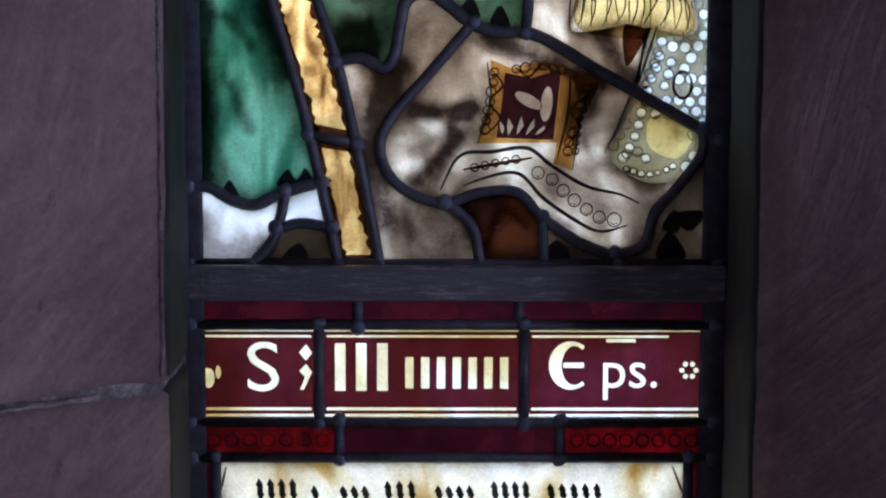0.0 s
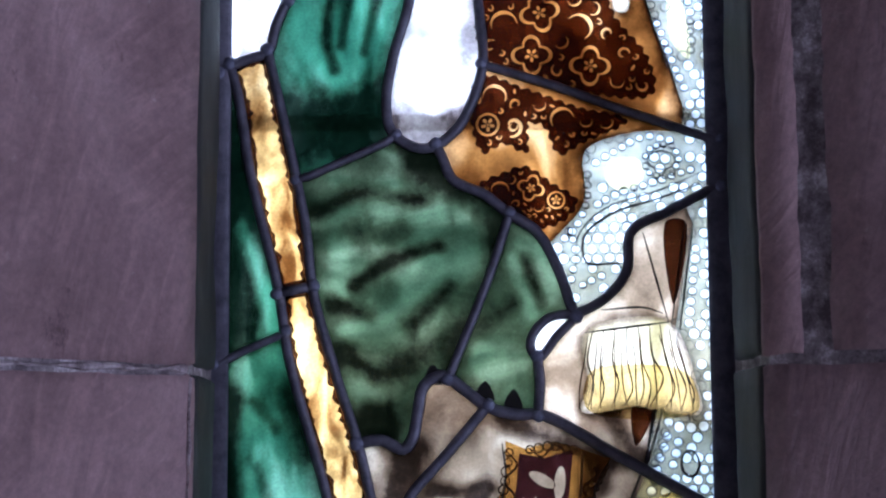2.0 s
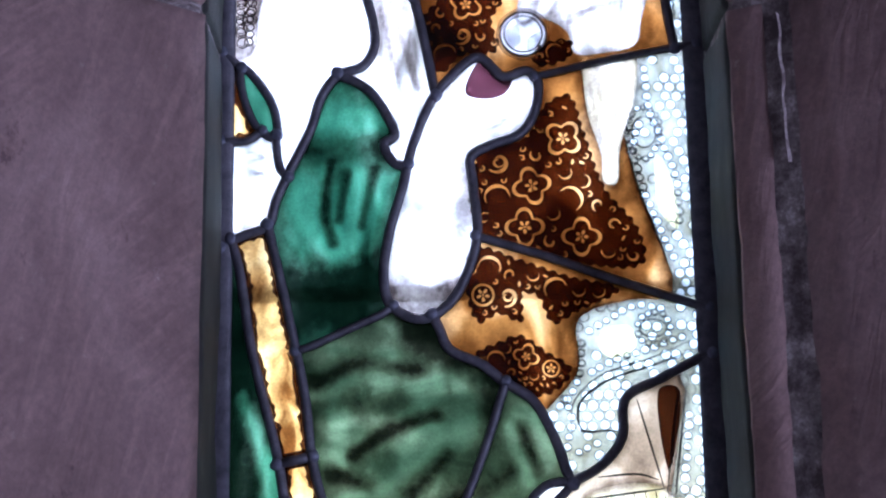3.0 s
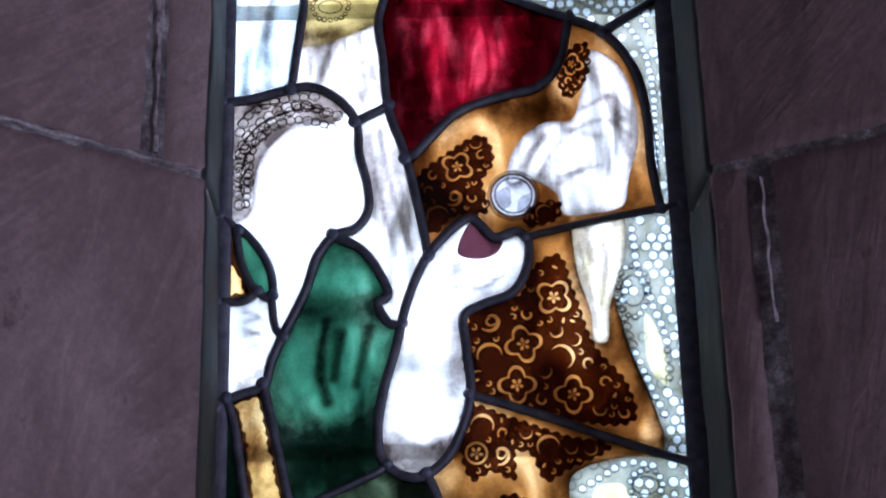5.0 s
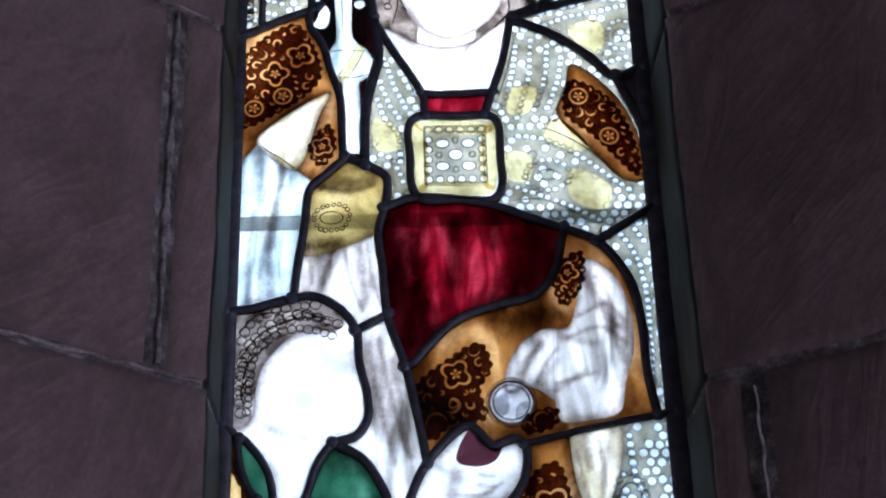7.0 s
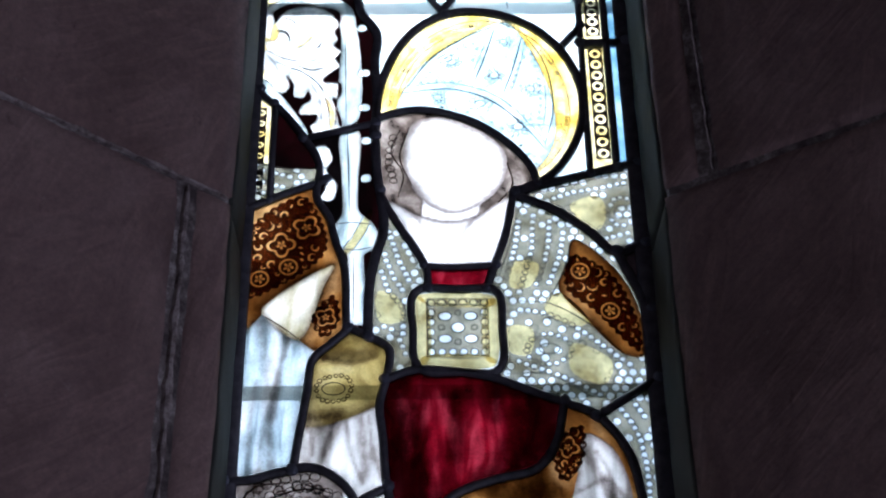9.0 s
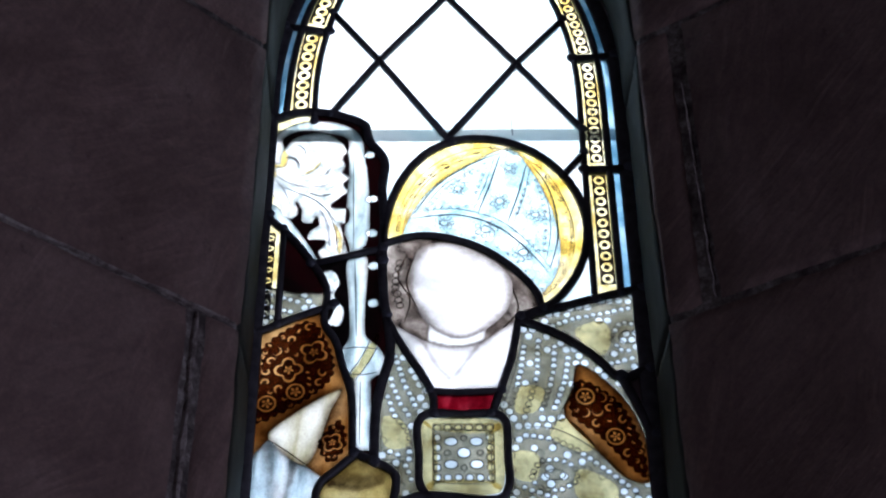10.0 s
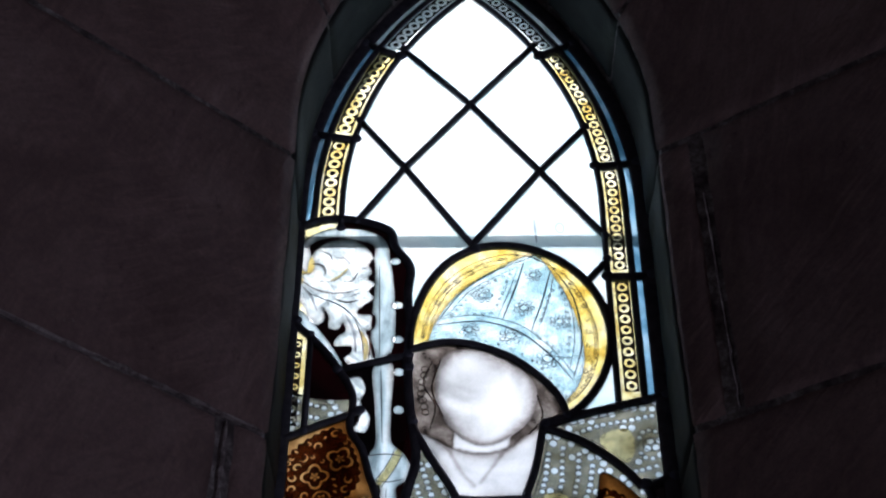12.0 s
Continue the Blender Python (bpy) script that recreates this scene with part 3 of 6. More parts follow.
# pieces with a colour of their own within a lead line
PIECES = [
    (-157, 2598, PLUM),
    (-68, 2561, BLUEWHITE),
    (-108, 2545, LEAF),
    (-111, 2560, LEAF),
    (-112, 2535, LEAF),
    (30, 2505, FACE),
    (70, 2520, HAIR),
    (96, 2560, HAIR),
    (-141, 2580, PLUM),
    (-169, 2631, PLUM),
    (-147, 2606, PLUM),
    (-172, 2559, PEARL),
    (-193, 2553, PEARL),
    (-139, 2738, LEAF),
    (-75, 2753, PLUM),
    (-72, 2690, PLUM),
    (-70, 2641, PLUM),
    (-196, 2726, PLUM),
    (-157, 2665, PLUM),
    (80, 2095, WHITE),
    (91, 2087, WHITE),
    (93, 2067, WHITE),
    (71, 2070, WHITE),
    (79, 2064, WHITE),
    (68, 2082, WHITE),
    (-77, 2788, BLUEWHITE),
    (-72, 2717, BLUEWHITE),
    (-71, 2664, BLUEWHITE),
    (-69, 2615, BLUEWHITE),
    (191, 1783, PEARL),
    (76, 1794, AMBER),
    (-148, 2388, CREAM),
    (-174, 2285, BLUEWHITE),
    (-187, 2440, AMBER),
    (-110, 2366, AMBER),
    (177, 2152, FOLDS),
    (107, 2123, FOLDS),
    (163, 2003, CREAM),
    (209, 1962, PEARL),
    (208, 2014, PEARL),
    (205, 2397, AMBER),
    (65, 2699, MITRE),
    (-40, 2699, HALO),
    (172, 2664, HALO),
    (35, 2581, FACE),
    (-28, 2565, HAIR),
    (21, 2465, FACE),
    (-184, 2129, HAIR),
    (-122, 2103, FACE),
    (-91, 2708, BLUEWHITE),
    (-160, 2660, BLUEWHITE),
    (-75, 2699, PLUM),
    (-70, 2622, PLUM),
    (-186, 2622, RINGGLASS),
    (-86, 2576, BLUEWHITE),
    (-116, 2597, LEAF),
    (-63, 2521, PLUM),
    (-85, 2297, CUFF),
    (-83, 2219, FOLDS),
    (168, 1603, CREAM),
    (99, 1603, DRABLIGHT),
    (224, 1682, PEARL),
    (180, 1692, PALE),
    (148, 1554, DRABLIGHT),
    (202, 1544, PEARL),
    (200, 1481, PEARLGOLD),
    (9, 1476, DRABLIGHT),
    (-19, 1404, DRABLIGHT),
    (-48, 2758, CLEAR),
    (-12, 2853, CLEAR),
    (-204, 2635, RINGGLASS),
    (161, 2545, PEARL),
    (-31, 2351, PEARL),
]


PANES.sort(key=lambda f: -f[0])
FROM_SEED = {}
for x, z, mat in PIECES + SEEDS:
    holding = [k for k, (_, loop) in enumerate(PANES) if inside((x, z), loop)]
    if holding:
        FROM_SEED.setdefault(holding[-1], mat)


def pane_kind(k, loop):
    if k in FROM_SEED:
        return FROM_SEED[k]
    c = loop.mean(0)
    if -195 < c[0] < -80 and 2640 < c[1] < 2835:
        return PLUM
    rl, rr = math.hypot(c[0] - CL, c[1] - SPRING), math.hypot(c[0] - CR, c[1] - SPRING)
    if c[1] > 2560 and c[0] > 0:
        if c[1] < SPRING:
            rr = c[0] - CR
        return BLUE if rr > 634 else RINGGLASS if rr > 603 else CLEAR
    if c[1] > 2840:
        rl = CL - c[0] if c[1] < SPRING else rl
        return BLUE if rl > 638 else RINGGLASS if rl > 603 else CLEAR
    return None


GLASS_Y0, GLASS_Y1 = 0.0, 0.003
PANE = {}
for number, (area, loop) in enumerate(PANES):
    mat = pane_kind(number, loop) or DARK
    own = {(round(p[0], 2), round(p[1], 2)) for p in loop}
    holes = [o for _, o in PANES[number + 1:] if inside(o[0], loop) and not any((round(p[0], 2), round(p[1], 2)) in own for p in o)]
    pts, faces = [], []
    for l in [loop, *holes]:
        faces.append(list(range(len(pts), len(pts) + len(l))))
        pts += [Vector((float(p[0]), float(p[1]))) for p in l]
    edges = [(f[k], f[(k + 1) % len(f)]) for f in faces for k in range(len(f))]
    vs2, _, fs2, *_ = delaunay_2d_cdt(pts, edges, [], 0, 0.01)
    mids = [sum((vs2[i] for i in f), Vector((0, 0))) / len(f) for f in fs2]
    fs2 = [f for f, c in zip(fs2, mids) if inside(c, loop) and not any(inside(c, h) for h in holes)]
    bm = bmesh.new()
    front = [bm.verts.new((v.x / 1000, GLASS_Y0, v.y / 1000)) for v in vs2]
    for f in fs2:
        bm.faces.new([front[i] for i in f])
    ext = bmesh.ops.extrude_face_region(bm, geom=bm.faces[:])
    bmesh.ops.translate(bm, verts=[v for v in ext["geom"] if isinstance(v, bmesh.types.BMVert)], vec=(0, GLASS_Y1 - GLASS_Y0, 0))
    bmesh.ops.recalc_face_normals(bm, faces=bm.faces[:])
    PANE[number] = (loop, link_mesh("pane", bm, mat, window, mat.name.replace("_", " ") + " pane"), mat, holes)


def came(width, line):
    """A lead strip: rounded leaf in front, flat leaf behind."""
    p = line / 1000
    closed = np.allclose(p[0], p[-1])
    d = np.gradient(p, axis=0)
    if closed:
        d[0] = d[-1] = p[1] - p[-2]
    d /= np.maximum(np.linalg.norm(d, axis=1), 1e-9)[:, None]
    nrm = np.stack([-d[:, 1], d[:, 0]], 1)
    w = width / 2000
    prof = [(-1, 0.004), (-1, -0.0012), (-0.75, -0.0028), (-0.3, -0.0042), (0.3, -0.0042), (0.75, -0.0028), (1, -0.0012), (1, 0.004), (0, 0.0055)]
    bm = bmesh.new()
    rings = [[bm.verts.new((q[0] + n[0] * w * o, y, q[1] + n[1] * w * o)) for o, y in prof] for q, n in zip(p, nrm)]
    k = len(prof)
    for a, b in zip(rings, rings[1:]):
        for j in range(k):
            bm.faces.new((a[j], a[(j + 1) % k], b[(j + 1) % k], b[j]))
    if not closed:
        bm.faces.new(rings[0])
        bm.faces.new(rings[-1])
    bmesh.ops.recalc_face_normals(bm, faces=bm.faces[:])
    for f in bm.faces:
        f.smooth = True
    return link_mesh("lead_came", bm, LEAD, window)


for width, line in LEADS:
    came(width, line)


def solder(x, z, r):
    """A flat, uneven blob of solder where leads meet."""
    bm = bmesh.new()
    n = 12
    mid = bm.verts.new((x / 1000, -0.0062, z / 1000))
    rings = []
    for f, y in ((0.55, -0.0058), (0.85, -0.0048), (1.0, -0.002)):
        rings.append([])
        for k in range(n):
            a = 2 * math.pi * k / n
            q = r * f * (1 + 0.22 * noise.noise(Vector((math.cos(a) + x, math.sin(a) + z, 0))))
            rings[-1].append(bm.verts.new(((x + q * math.cos(a)) / 1000, y, (z + q * math.sin(a)) / 1000)))
    for k in range(n):
        bm.faces.new((mid, rings[0][k], rings[0][(k + 1) % n]))
        for p, q in zip(rings, rings[1:]):
            bm.faces.new((p[k], q[k], q[(k + 1) % n], p[(k + 1) % n]))
    for f in bm.faces:
        f.smooth = True
    bmesh.ops.recalc_face_normals(bm, faces=bm.faces[:])
    return link_mesh("solder_joint", bm, SOLDER, window)


JOINTS = []
for width, line in LEADS:
    if not np.allclose(line[0], line[-1]):
        for p in (line[0], line[-1]):
            if FOOT + 5 < p[1] < 3290 and all(np.linalg.norm(p - q) > 9 for q in JOINTS):
                JOINTS.append(p)
                solder(p[0], p[1], width * 0.62 + random.uniform(0, 1.5))


# ---- paint on the glass ----
PAINT = {}
LAYER = {}
REACH = {k: (*loop.min(0), *loop.max(0)) for k, (loop, *_) in PANE.items()}


def owner(x, z):
    """The pane that lies at a place."""
    for number in reversed(PANE):
        loop, ob, *_ = PANE[number]
        x0, z0, x1, z1 = REACH[number]
        if x0 < x < x1 and z0 < z < z1 and inside((x, z), loop):
            return ob
    return PANE[0][1]


def paint_mesh(x, z, mat):
    key = (owner(x, z), mat)
    if key not in PAINT:
        PAINT[key] = bmesh.new()
        LAYER[key] = 0
    LAYER[key] += 1
    return PAINT[key], -0.0004 - 0.00003 * (LAYER[key] % 12) - (0.0003 if mat in (BLACKPAINT, DARKBROWN, STEELPAINT) else 0)


def ribbon(bm, y, line, width, taper=True):
    p = np.array(line, float)
    d = np.gradient(p, axis=0)
    d /= np.maximum(np.linalg.norm(d, axis=1), 1e-9)[:, None]
    n = np.stack([-d[:, 1], d[:, 0]], 1)
    rows = []
    for k, (q, m) in enumerate(zip(p, n)):
        s = k / max(len(p) - 1, 1)
        w = width / 2 * ((0.25 + 0.75 * math.sin(math.pi * min(max(s, 0.03), 0.97)) ** 0.5) if taper else 1.0)
        w *= 1 + 0.18 * noise.noise(Vector((q[0] * 0.11, q[1] * 0.11, 0)))
        rows.append([bm.verts.new(((q[0] + m[0] * w * o) / 1000, y, (q[1] + m[1] * w * o) / 1000)) for o in (-1, 1)])
    for a, b in zip(rows, rows[1:]):
        bm.faces.new((a[0], a[1], b[1], b[0]))


def stroke(mat, width, *pts):
    """A brush line; thin matting goes into the brushed layer."""
    if mat is SOFTPAINT:
        return shade(0.3, width * 1.3, *pts)
    line = smooth_line(pts, 2.5)
    mid = line[len(line) // 2]
    bm, y = paint_mesh(mid[0], mid[1], mat)
    ribbon(bm, y, line, width)


MATT = {}


def shade(strength, width, *pts):
    """A soft brush stroke in the matting: darker, or wiped lighter where the strength is below nought."""
    line = smooth_line(pts, 4.0)
    mid = line[len(line) // 2]
    MATT.setdefault(owner(mid[0], mid[1]).name, []).append((strength, width, line))


def away(p, line):
    """How far each of many places is from a line."""
    best = np.full(len(p), 1e9)
    for a, b in zip(line[:-1], line[1:]):
        d = b - a
        s = np.clip(((p - a) @ d) / max(d @ d, 1e-9), 0, 1)
        best = np.minimum(best, np.hypot(*(a + s[:, None] * d - p).T))
    return best


def inside_many(p, loop):
    odd = np.zeros(len(p), bool)
    for a, b in zip(loop, np.roll(loop, -1, 0)):
        if a[1] != b[1]:
            odd ^= ((a[1] > p[:, 1]) != (b[1] > p[:, 1])) & (p[:, 0] < a[0] + (p[:, 1] - a[1]) * (b[0] - a[0]) / (b[1] - a[1]))
    return odd


def matting(loop, ob, holes, base, edge, deep):
    """The brushed layer over one pane, thickest along its leads."""
    step = 2.5
    around = np.linalg.norm(loop - np.roll(loop, 1, 0), axis=1).sum()
    size = 0.5 * abs(float((loop[:, 0] * np.roll(loop[:, 1], -1) - np.roll(loop[:, 0], -1) * loop[:, 1]).sum()))
    deep = min(deep, 0.3 * size / around)
    lo, hi = loop.min(0) - step, loop.max(0) + step
    nx, nz = int((hi[0] - lo[0]) / step) + 2, int((hi[1] - lo[1]) / step) + 2
    gx, gz = np.meshgrid(lo[0] + step * np.arange(nx), lo[1] + step * np.arange(nz))
    p = np.stack([gx.ravel(), gz.ravel()], 1)
    wave = np.array([noise.noise(Vector((q[0] * 0.03, q[1] * 0.03, 2.0))) for q in p])
    ragged = np.array([noise.noise(Vector((q[0] * 0.09, q[1] * 0.045, 7.0))) for q in p])
    thick = base * (1 + 0.9 * wave) + edge * np.exp(-away(p, np.concatenate([loop, loop[:1]])) / (deep * (1 + 0.7 * wave)))
    for strength, width, line in MATT.get(ob.name, []):
        thick = thick + (1.1 if strength < 0 else 1.5 if base > 0.07 else 0.85) * strength * np.exp(-(away(p, line) * (1 + 0.5 * ragged) / width) ** 2)
    kept = inside_many(p, loop)
    for h in holes:
        kept &= ~inside_many(p, h)
    grid = kept.reshape(nz, nx)
    cells = grid[:-1, :-1] | grid[1:, :-1] | grid[:-1, 1:] | grid[1:, 1:]
    quads = [(j * nx + i, j * nx + i + 1, (j + 1) * nx + i + 1, (j + 1) * nx + i) for j, i in zip(*np.nonzero(cells))]
    if not quads:
        return
    used = sorted({i for q in quads for i in q})
    at = {k: n for n, k in enumerate(used)}
    rims = [np.concatenate([l, l[:1]]) for l in (loop, *holes)]
    for k in used:
        if not kept[k]:
            p[k] = min((nearest_on(p[k], r) for r in rims), key=lambda hit: hit[0])[1]
    me = bpy.data.meshes.new("brushed_matting")
    me.from_pydata([(p[k, 0] / 1000, -0.0002, p[k, 1] / 1000) for k in used], [], [[at[int(i)] for i in q] for q in quads])
    me.attributes.new("thickness", "FLOAT", "POINT").data.foreach_set("value", np.clip(thick[used], 0, 1).astype(np.float32))
    me.materials.append(MATTING)
    new("brushed_matting", me).parent = ob


def fill(bm, y, loops):
    pts, faces = [], []
    for loop in loops:
        faces.append(list(range(len(pts), len(pts) + len(loop))))
        pts += [Vector((float(p[0]), float(p[1]))) for p in loop]
    edges = [(f[k], f[(k + 1) % len(f)]) for f in faces for k in range(len(f))]
    vs, _, fs, *_ = delaunay_2d_cdt(pts, edges, [], 0, 0.01)
    new_vs = [bm.verts.new((v.x / 1000, y, v.y / 1000)) for v in vs]
    if not fs:
        return
    c = np.array([[sum(vs[i].x for i in f) / len(f), sum(vs[i].y for i in f) / len(f)] for f in fs])
    count = np.zeros(len(c), int)
    for loop in loops:
        l = np.array([(p[0], p[1]) for p in loop], float)
        near = np.nonzero(((c >= l.min(0)) & (c <= l.max(0))).all(1))[0]
        if len(near):
            x, z = l[:, 0], l[:, 1]
            x2, z2 = np.roll(x, -1), np.roll(z, -1)
            px, pz = c[near, 0][:, None], c[near, 1][:, None]
            cross = (z > pz) != (z2 > pz)
            xs = x + (pz - z) * (x2 - x) / np.where(z2 == z, 1e-9, z2 - z)
            count[near] += (cross & (px < xs)).sum(1)  % 2
    for f, k in zip(fs, count):
        if k % 2:
            bm.faces.new([new_vs[i] for i in f])


GOLD_FIELDS = []


def patch(mat, *pts):
    line = smooth_line([*pts, pts[0]], 3.0)[:-1]
    c = line.mean(0)
    bm, y = paint_mesh(c[0], c[1], mat)
    fill(bm, y, [line])
    if mat is YELLOW:
        GOLD_FIELDS.append(line)


def ring_on(bm, y, x, z, rx, rz, w=1.1, n=14):
    a, b = circle(x, z, rx, rz, n), circle(x, z, rx - w, rz - w, n)
    va = [bm.verts.new((p[0] / 1000, y, p[1] / 1000)) for p in a]
    vb = [bm.verts.new((p[0] / 1000, y, p[1] / 1000)) for p in b]
    for k in range(n):
        bm.faces.new((va[k], va[(k + 1) % n], vb[(k + 1) % n], vb[k]))


def oval(mat, c, rx, rz):
    bm, y = paint_mesh(c[0], c[1], mat)
    ring_on(bm, y, c[0], c[1], rx, rz, 1.4, 20)


PEARL_AT = {}


def pearls(mat, r, gap, *pts):
    """A row of painted pearls: a dark outline and a small shadow in each."""
    line = smooth_line(pts, 1.0)
    run = np.concatenate([[0], np.cumsum(np.linalg.norm(np.diff(line, axis=0), axis=1))])
    for s in np.arange(gap / 2, run[-1], gap):
        x, z = np.interp(s, run, line[:, 0]), np.interp(s, run, line[:, 1])
        x, z = x + random.uniform(-0.5, 0.5), z + random.uniform(-0.5, 0.5)
        bm, y = paint_mesh(x, z, mat)
        rr = r * random.uniform(1.02, 1.22)
        PEARL_AT.setdefault(owner(x, z).name, []).append((x, z, rr))
        ring_on(bm, y, x, z, rr, rr, 1.15, 12)
        ribbon(bm, y - 0.00002, [(x - rr * 0.5, z - rr * 0.35), (x, z - rr * 0.62), (x + rr * 0.5, z - rr * 0.35)], 1.0)


def jewel(at, r):
    """A set stone with a ring of small pearls."""
    bm, y = paint_mesh(at[0], at[1], STEELPAINT)
    ring_on(bm, y, at[0], at[1], r, r * 0.85, 1.8, 14)
    for k in range(7):
        a = k * 2 * math.pi / 7
        ring_on(bm, y, at[0] + r * 1.6 * math.cos(a), at[1] + r * 1.5 * math.sin(a), r * 0.58, r * 0.58, 1.3, 8)


def rect(x0, x1, z0, z1):
    return np.array([(x0, z0), (x1, z0), (x1, z1), (x0, z1)], float)


def ring_of(x, z, r, lobes, dip, turn, n=40):
    a = np.arange(n) / n * 2 * math.pi
    q = r * (1 - dip + dip * np.abs(np.cos(lobes * (a - turn) / 2)))
    return np.stack([x + q * np.cos(a), z + q * np.sin(a)], 1)


def curl(x, z, r, turn, hand):
    """A hooked tendril that swells in the middle."""
    a = np.linspace(0, 4.6, 16)
    q, w = r * (1 - 0.13 * a), r * 0.16 * np.sin(np.linspace(0.25, 3.0, 16)) + 0.25
    c, s = np.cos(turn + hand * a), np.sin(turn + hand * a)
    return np.concatenate([np.stack([x + (q + w) * c, z + (q + w) * s], 1), np.stack([x + (q - w) * c, z + (q - w) * s], 1)[::-1]])


def flower(x, z, r, turn):
    return [circle(x + 0.6 * r * math.cos(turn + k * 1.2566), z + 0.6 * r * math.sin(turn + k * 1.2566), 0.36 * r, 0.24 * r, 8, turn + k * 1.2566) for k in range(5)] + [circle(x, z, 0.17 * r, 0.17 * r, 6)]


def leaf_moon(x, z, r, turn):
    """A crescent leaf."""
    a = np.linspace(-1.9, 1.9, 14)
    out = np.stack([r * np.cos(a), r * np.sin(a)], 1)
    inn = np.stack([-0.25 * r + 0.95 * r * np.cos(a[::-1] * 0.8), 0.9 * r * np.sin(a[::-1] * 0.98)], 1)
    p = np.concatenate([out, inn[1:-1]])
    c, s = math.cos(turn), math.sin(turn)
    return np.stack([x + p[:, 0] * c - p[:, 1] * s, z + p[:, 0] * s + p[:, 1] * c], 1)


def brocade(mat, cell, *pts):
    """Dark woven ground with a scalloped edge; rosettes, crescent leaves and tendrils are left open in gold line."""
    edge = smooth_line([*pts, pts[0]], 1.6)[:-1]
    ctr = edge.mean(0)
    d = np.roll(edge, -1, 0) - np.roll(edge, 1, 0)
    d /= np.maximum(np.linalg.norm(d, axis=1), 1e-9)[:, None]
    out = np.stack([d[:, 1], -d[:, 0]], 1)
    if inside(edge[0] + out[0] * 1.0, edge):
        out = -out
    run = np.cumsum(np.linalg.norm(np.diff(edge, axis=0, append=edge[:1]), axis=1))
    edge = edge + out * (3.4 * np.abs(np.sin(run * math.pi / 10.5)) - 1.0)[:, None]
    loops, taken = [edge], []

    def room(x, z, r):
        far = all(math.hypot(x - a, z - b) > r + c + 0.5 for a, b, c in taken)
        return far and all(inside((x + (r + 1.2) * math.cos(a), z + (r + 1.2) * math.sin(a)), edge) for a in np.arange(10) * math.pi / 5)

    def sow(r, tries, make):
        lo, hi = edge.min(0), edge.max(0)
        for _ in range(tries):
            x, z = random.uniform(lo[0], hi[0]), random.uniform(lo[1], hi[1])
            if room(x, z, r):
                taken.append((x, z, r))
                loops.extend(make(x, z, r, random.uniform(0, 6.28)))

    sow(cell * 2.1, 40, lambda x, z, r, a: [ring_of(x, z, r, 4, 0.4, a), ring_of(x, z, r * 0.82, 4, 0.4, a), *flower(x, z, r * 0.36, a)])
    sow(cell * 1.35, 60, lambda x, z, r, a: [leaf_moon(x, z, r, a)] if a < 2.4 else [curl(x, z, r * 0.9, a, 1), curl(x, z, r * 0.45, a + 2, -1)] if a < 4.6 else [circle(x, z, r, r, 20), circle(x, z, r * 0.8, r * 0.8, 18), *flower(x, z, r * 0.62, a)])
    sow(cell * 0.8, 300, lambda x, z, r, a: [curl(x, z, r * 0.86, a, 1 if a < 3 else -1)] if a < 4.5 else [leaf_moon(x, z, r * 0.9, a)])
    sow(cell * 0.42, 800, lambda x, z, r, a: [curl(x, z, r * 0.84, a, 1 if a > 3 else -1)] if a < 4 else [circle(x, z, r * 0.8, r * 0.34, 8, a)])
    bm, y = paint_mesh(ctr[0], ctr[1], mat)
    fill(bm, y, loops)


# robe folds
shade(-0.25, 11, (-113, 1994), (-84, 1997), (-47, 1994))
shade(0.30, 14, (-115, 1964), (-47, 1969))
shade(-0.20, 9, (-131, 1942), (-122, 1891), (-102, 1867))
shade(-0.20, 8, (-78, 1942), (-89, 1899), (-95, 1856))
shade(-0.20, 9, (-47, 1944), (-68, 1904), (-81, 1861))
shade(0.50, 5, (-102, 1953), (-107, 1904), (-99, 1877))
shade(0.50, 5, (-86, 1942), (-94, 1899))
shade(0.45, 5, (-60, 1947), (-73, 1893))
shade(0.45, 26, (-135, 1838), (-94, 1840), (-52, 1848))
shade(0.45, 24, (-124, 1809), (-93, 1819), (-63, 1829))
shade(-0.30, 6, (-130, 1830), (-122, 1819))
shade(-0.20, 7, (-106, 1825), (-83, 1832))
shade(0.75, 40, (-192, 1831), (-185, 1768), (-194, 1676))
shade(-0.75, 10, (-181, 1732), (-164, 1691), (-149, 1645))
shade(0.40, 15, (-183, 1646), (-192, 1606))
shade(-0.20, 12, (-148, 1621), (-140, 1591))
shade(0.45, 8, (-113, 1747), (-73, 1763), (-22, 1756))
shade(-0.22, 9, (-93, 1749), (-47, 1768))
shade(0.50, 6, (-83, 1680), (-47, 1703), (-7, 1715))
shade(-0.22, 10, (-93, 1713), (-47, 1738), (-1, 1746), (34, 1730))
shade(0.45, 8, (-98, 1665), (-67, 1652))
shade(-0.30, 7, (-92, 1640), (-47, 1657), (-12, 1705))
shade(-0.25, 9, (-98, 1716), (-93, 1675))
shade(0.35, 12, (-73, 1726), (-42, 1731))
shade(0.30, 14, (-42, 1605), (8, 1644))
shade(0.40, 8, (-92, 1625), (-62, 1600))
shade(-0.25, 7, (-57, 1803), (-42, 1790))
shade(0.50, 20, (-21, 1792), (9, 1777))
shade(0.35, 16, (29, 1745), (50, 1725))
shade(-0.20, 16, (-32, 1685), (24, 1705))
shade(0.40, 8, (-32, 1645), (3, 1679))
shade(-0.40, 14, (33, 1617), (43, 1609))
shade(-0.25, 7, (57, 1704), (76, 1654))
shade(-0.25, 6, (85, 1714), (102, 1674))
shade(0.40, 6, (70, 1704), (84, 1664))
shade(0.35, 10, (33, 1644), (59, 1664))
shade(-0.20, 22, (-170, 1555), (-157, 1499), (-148, 1447))
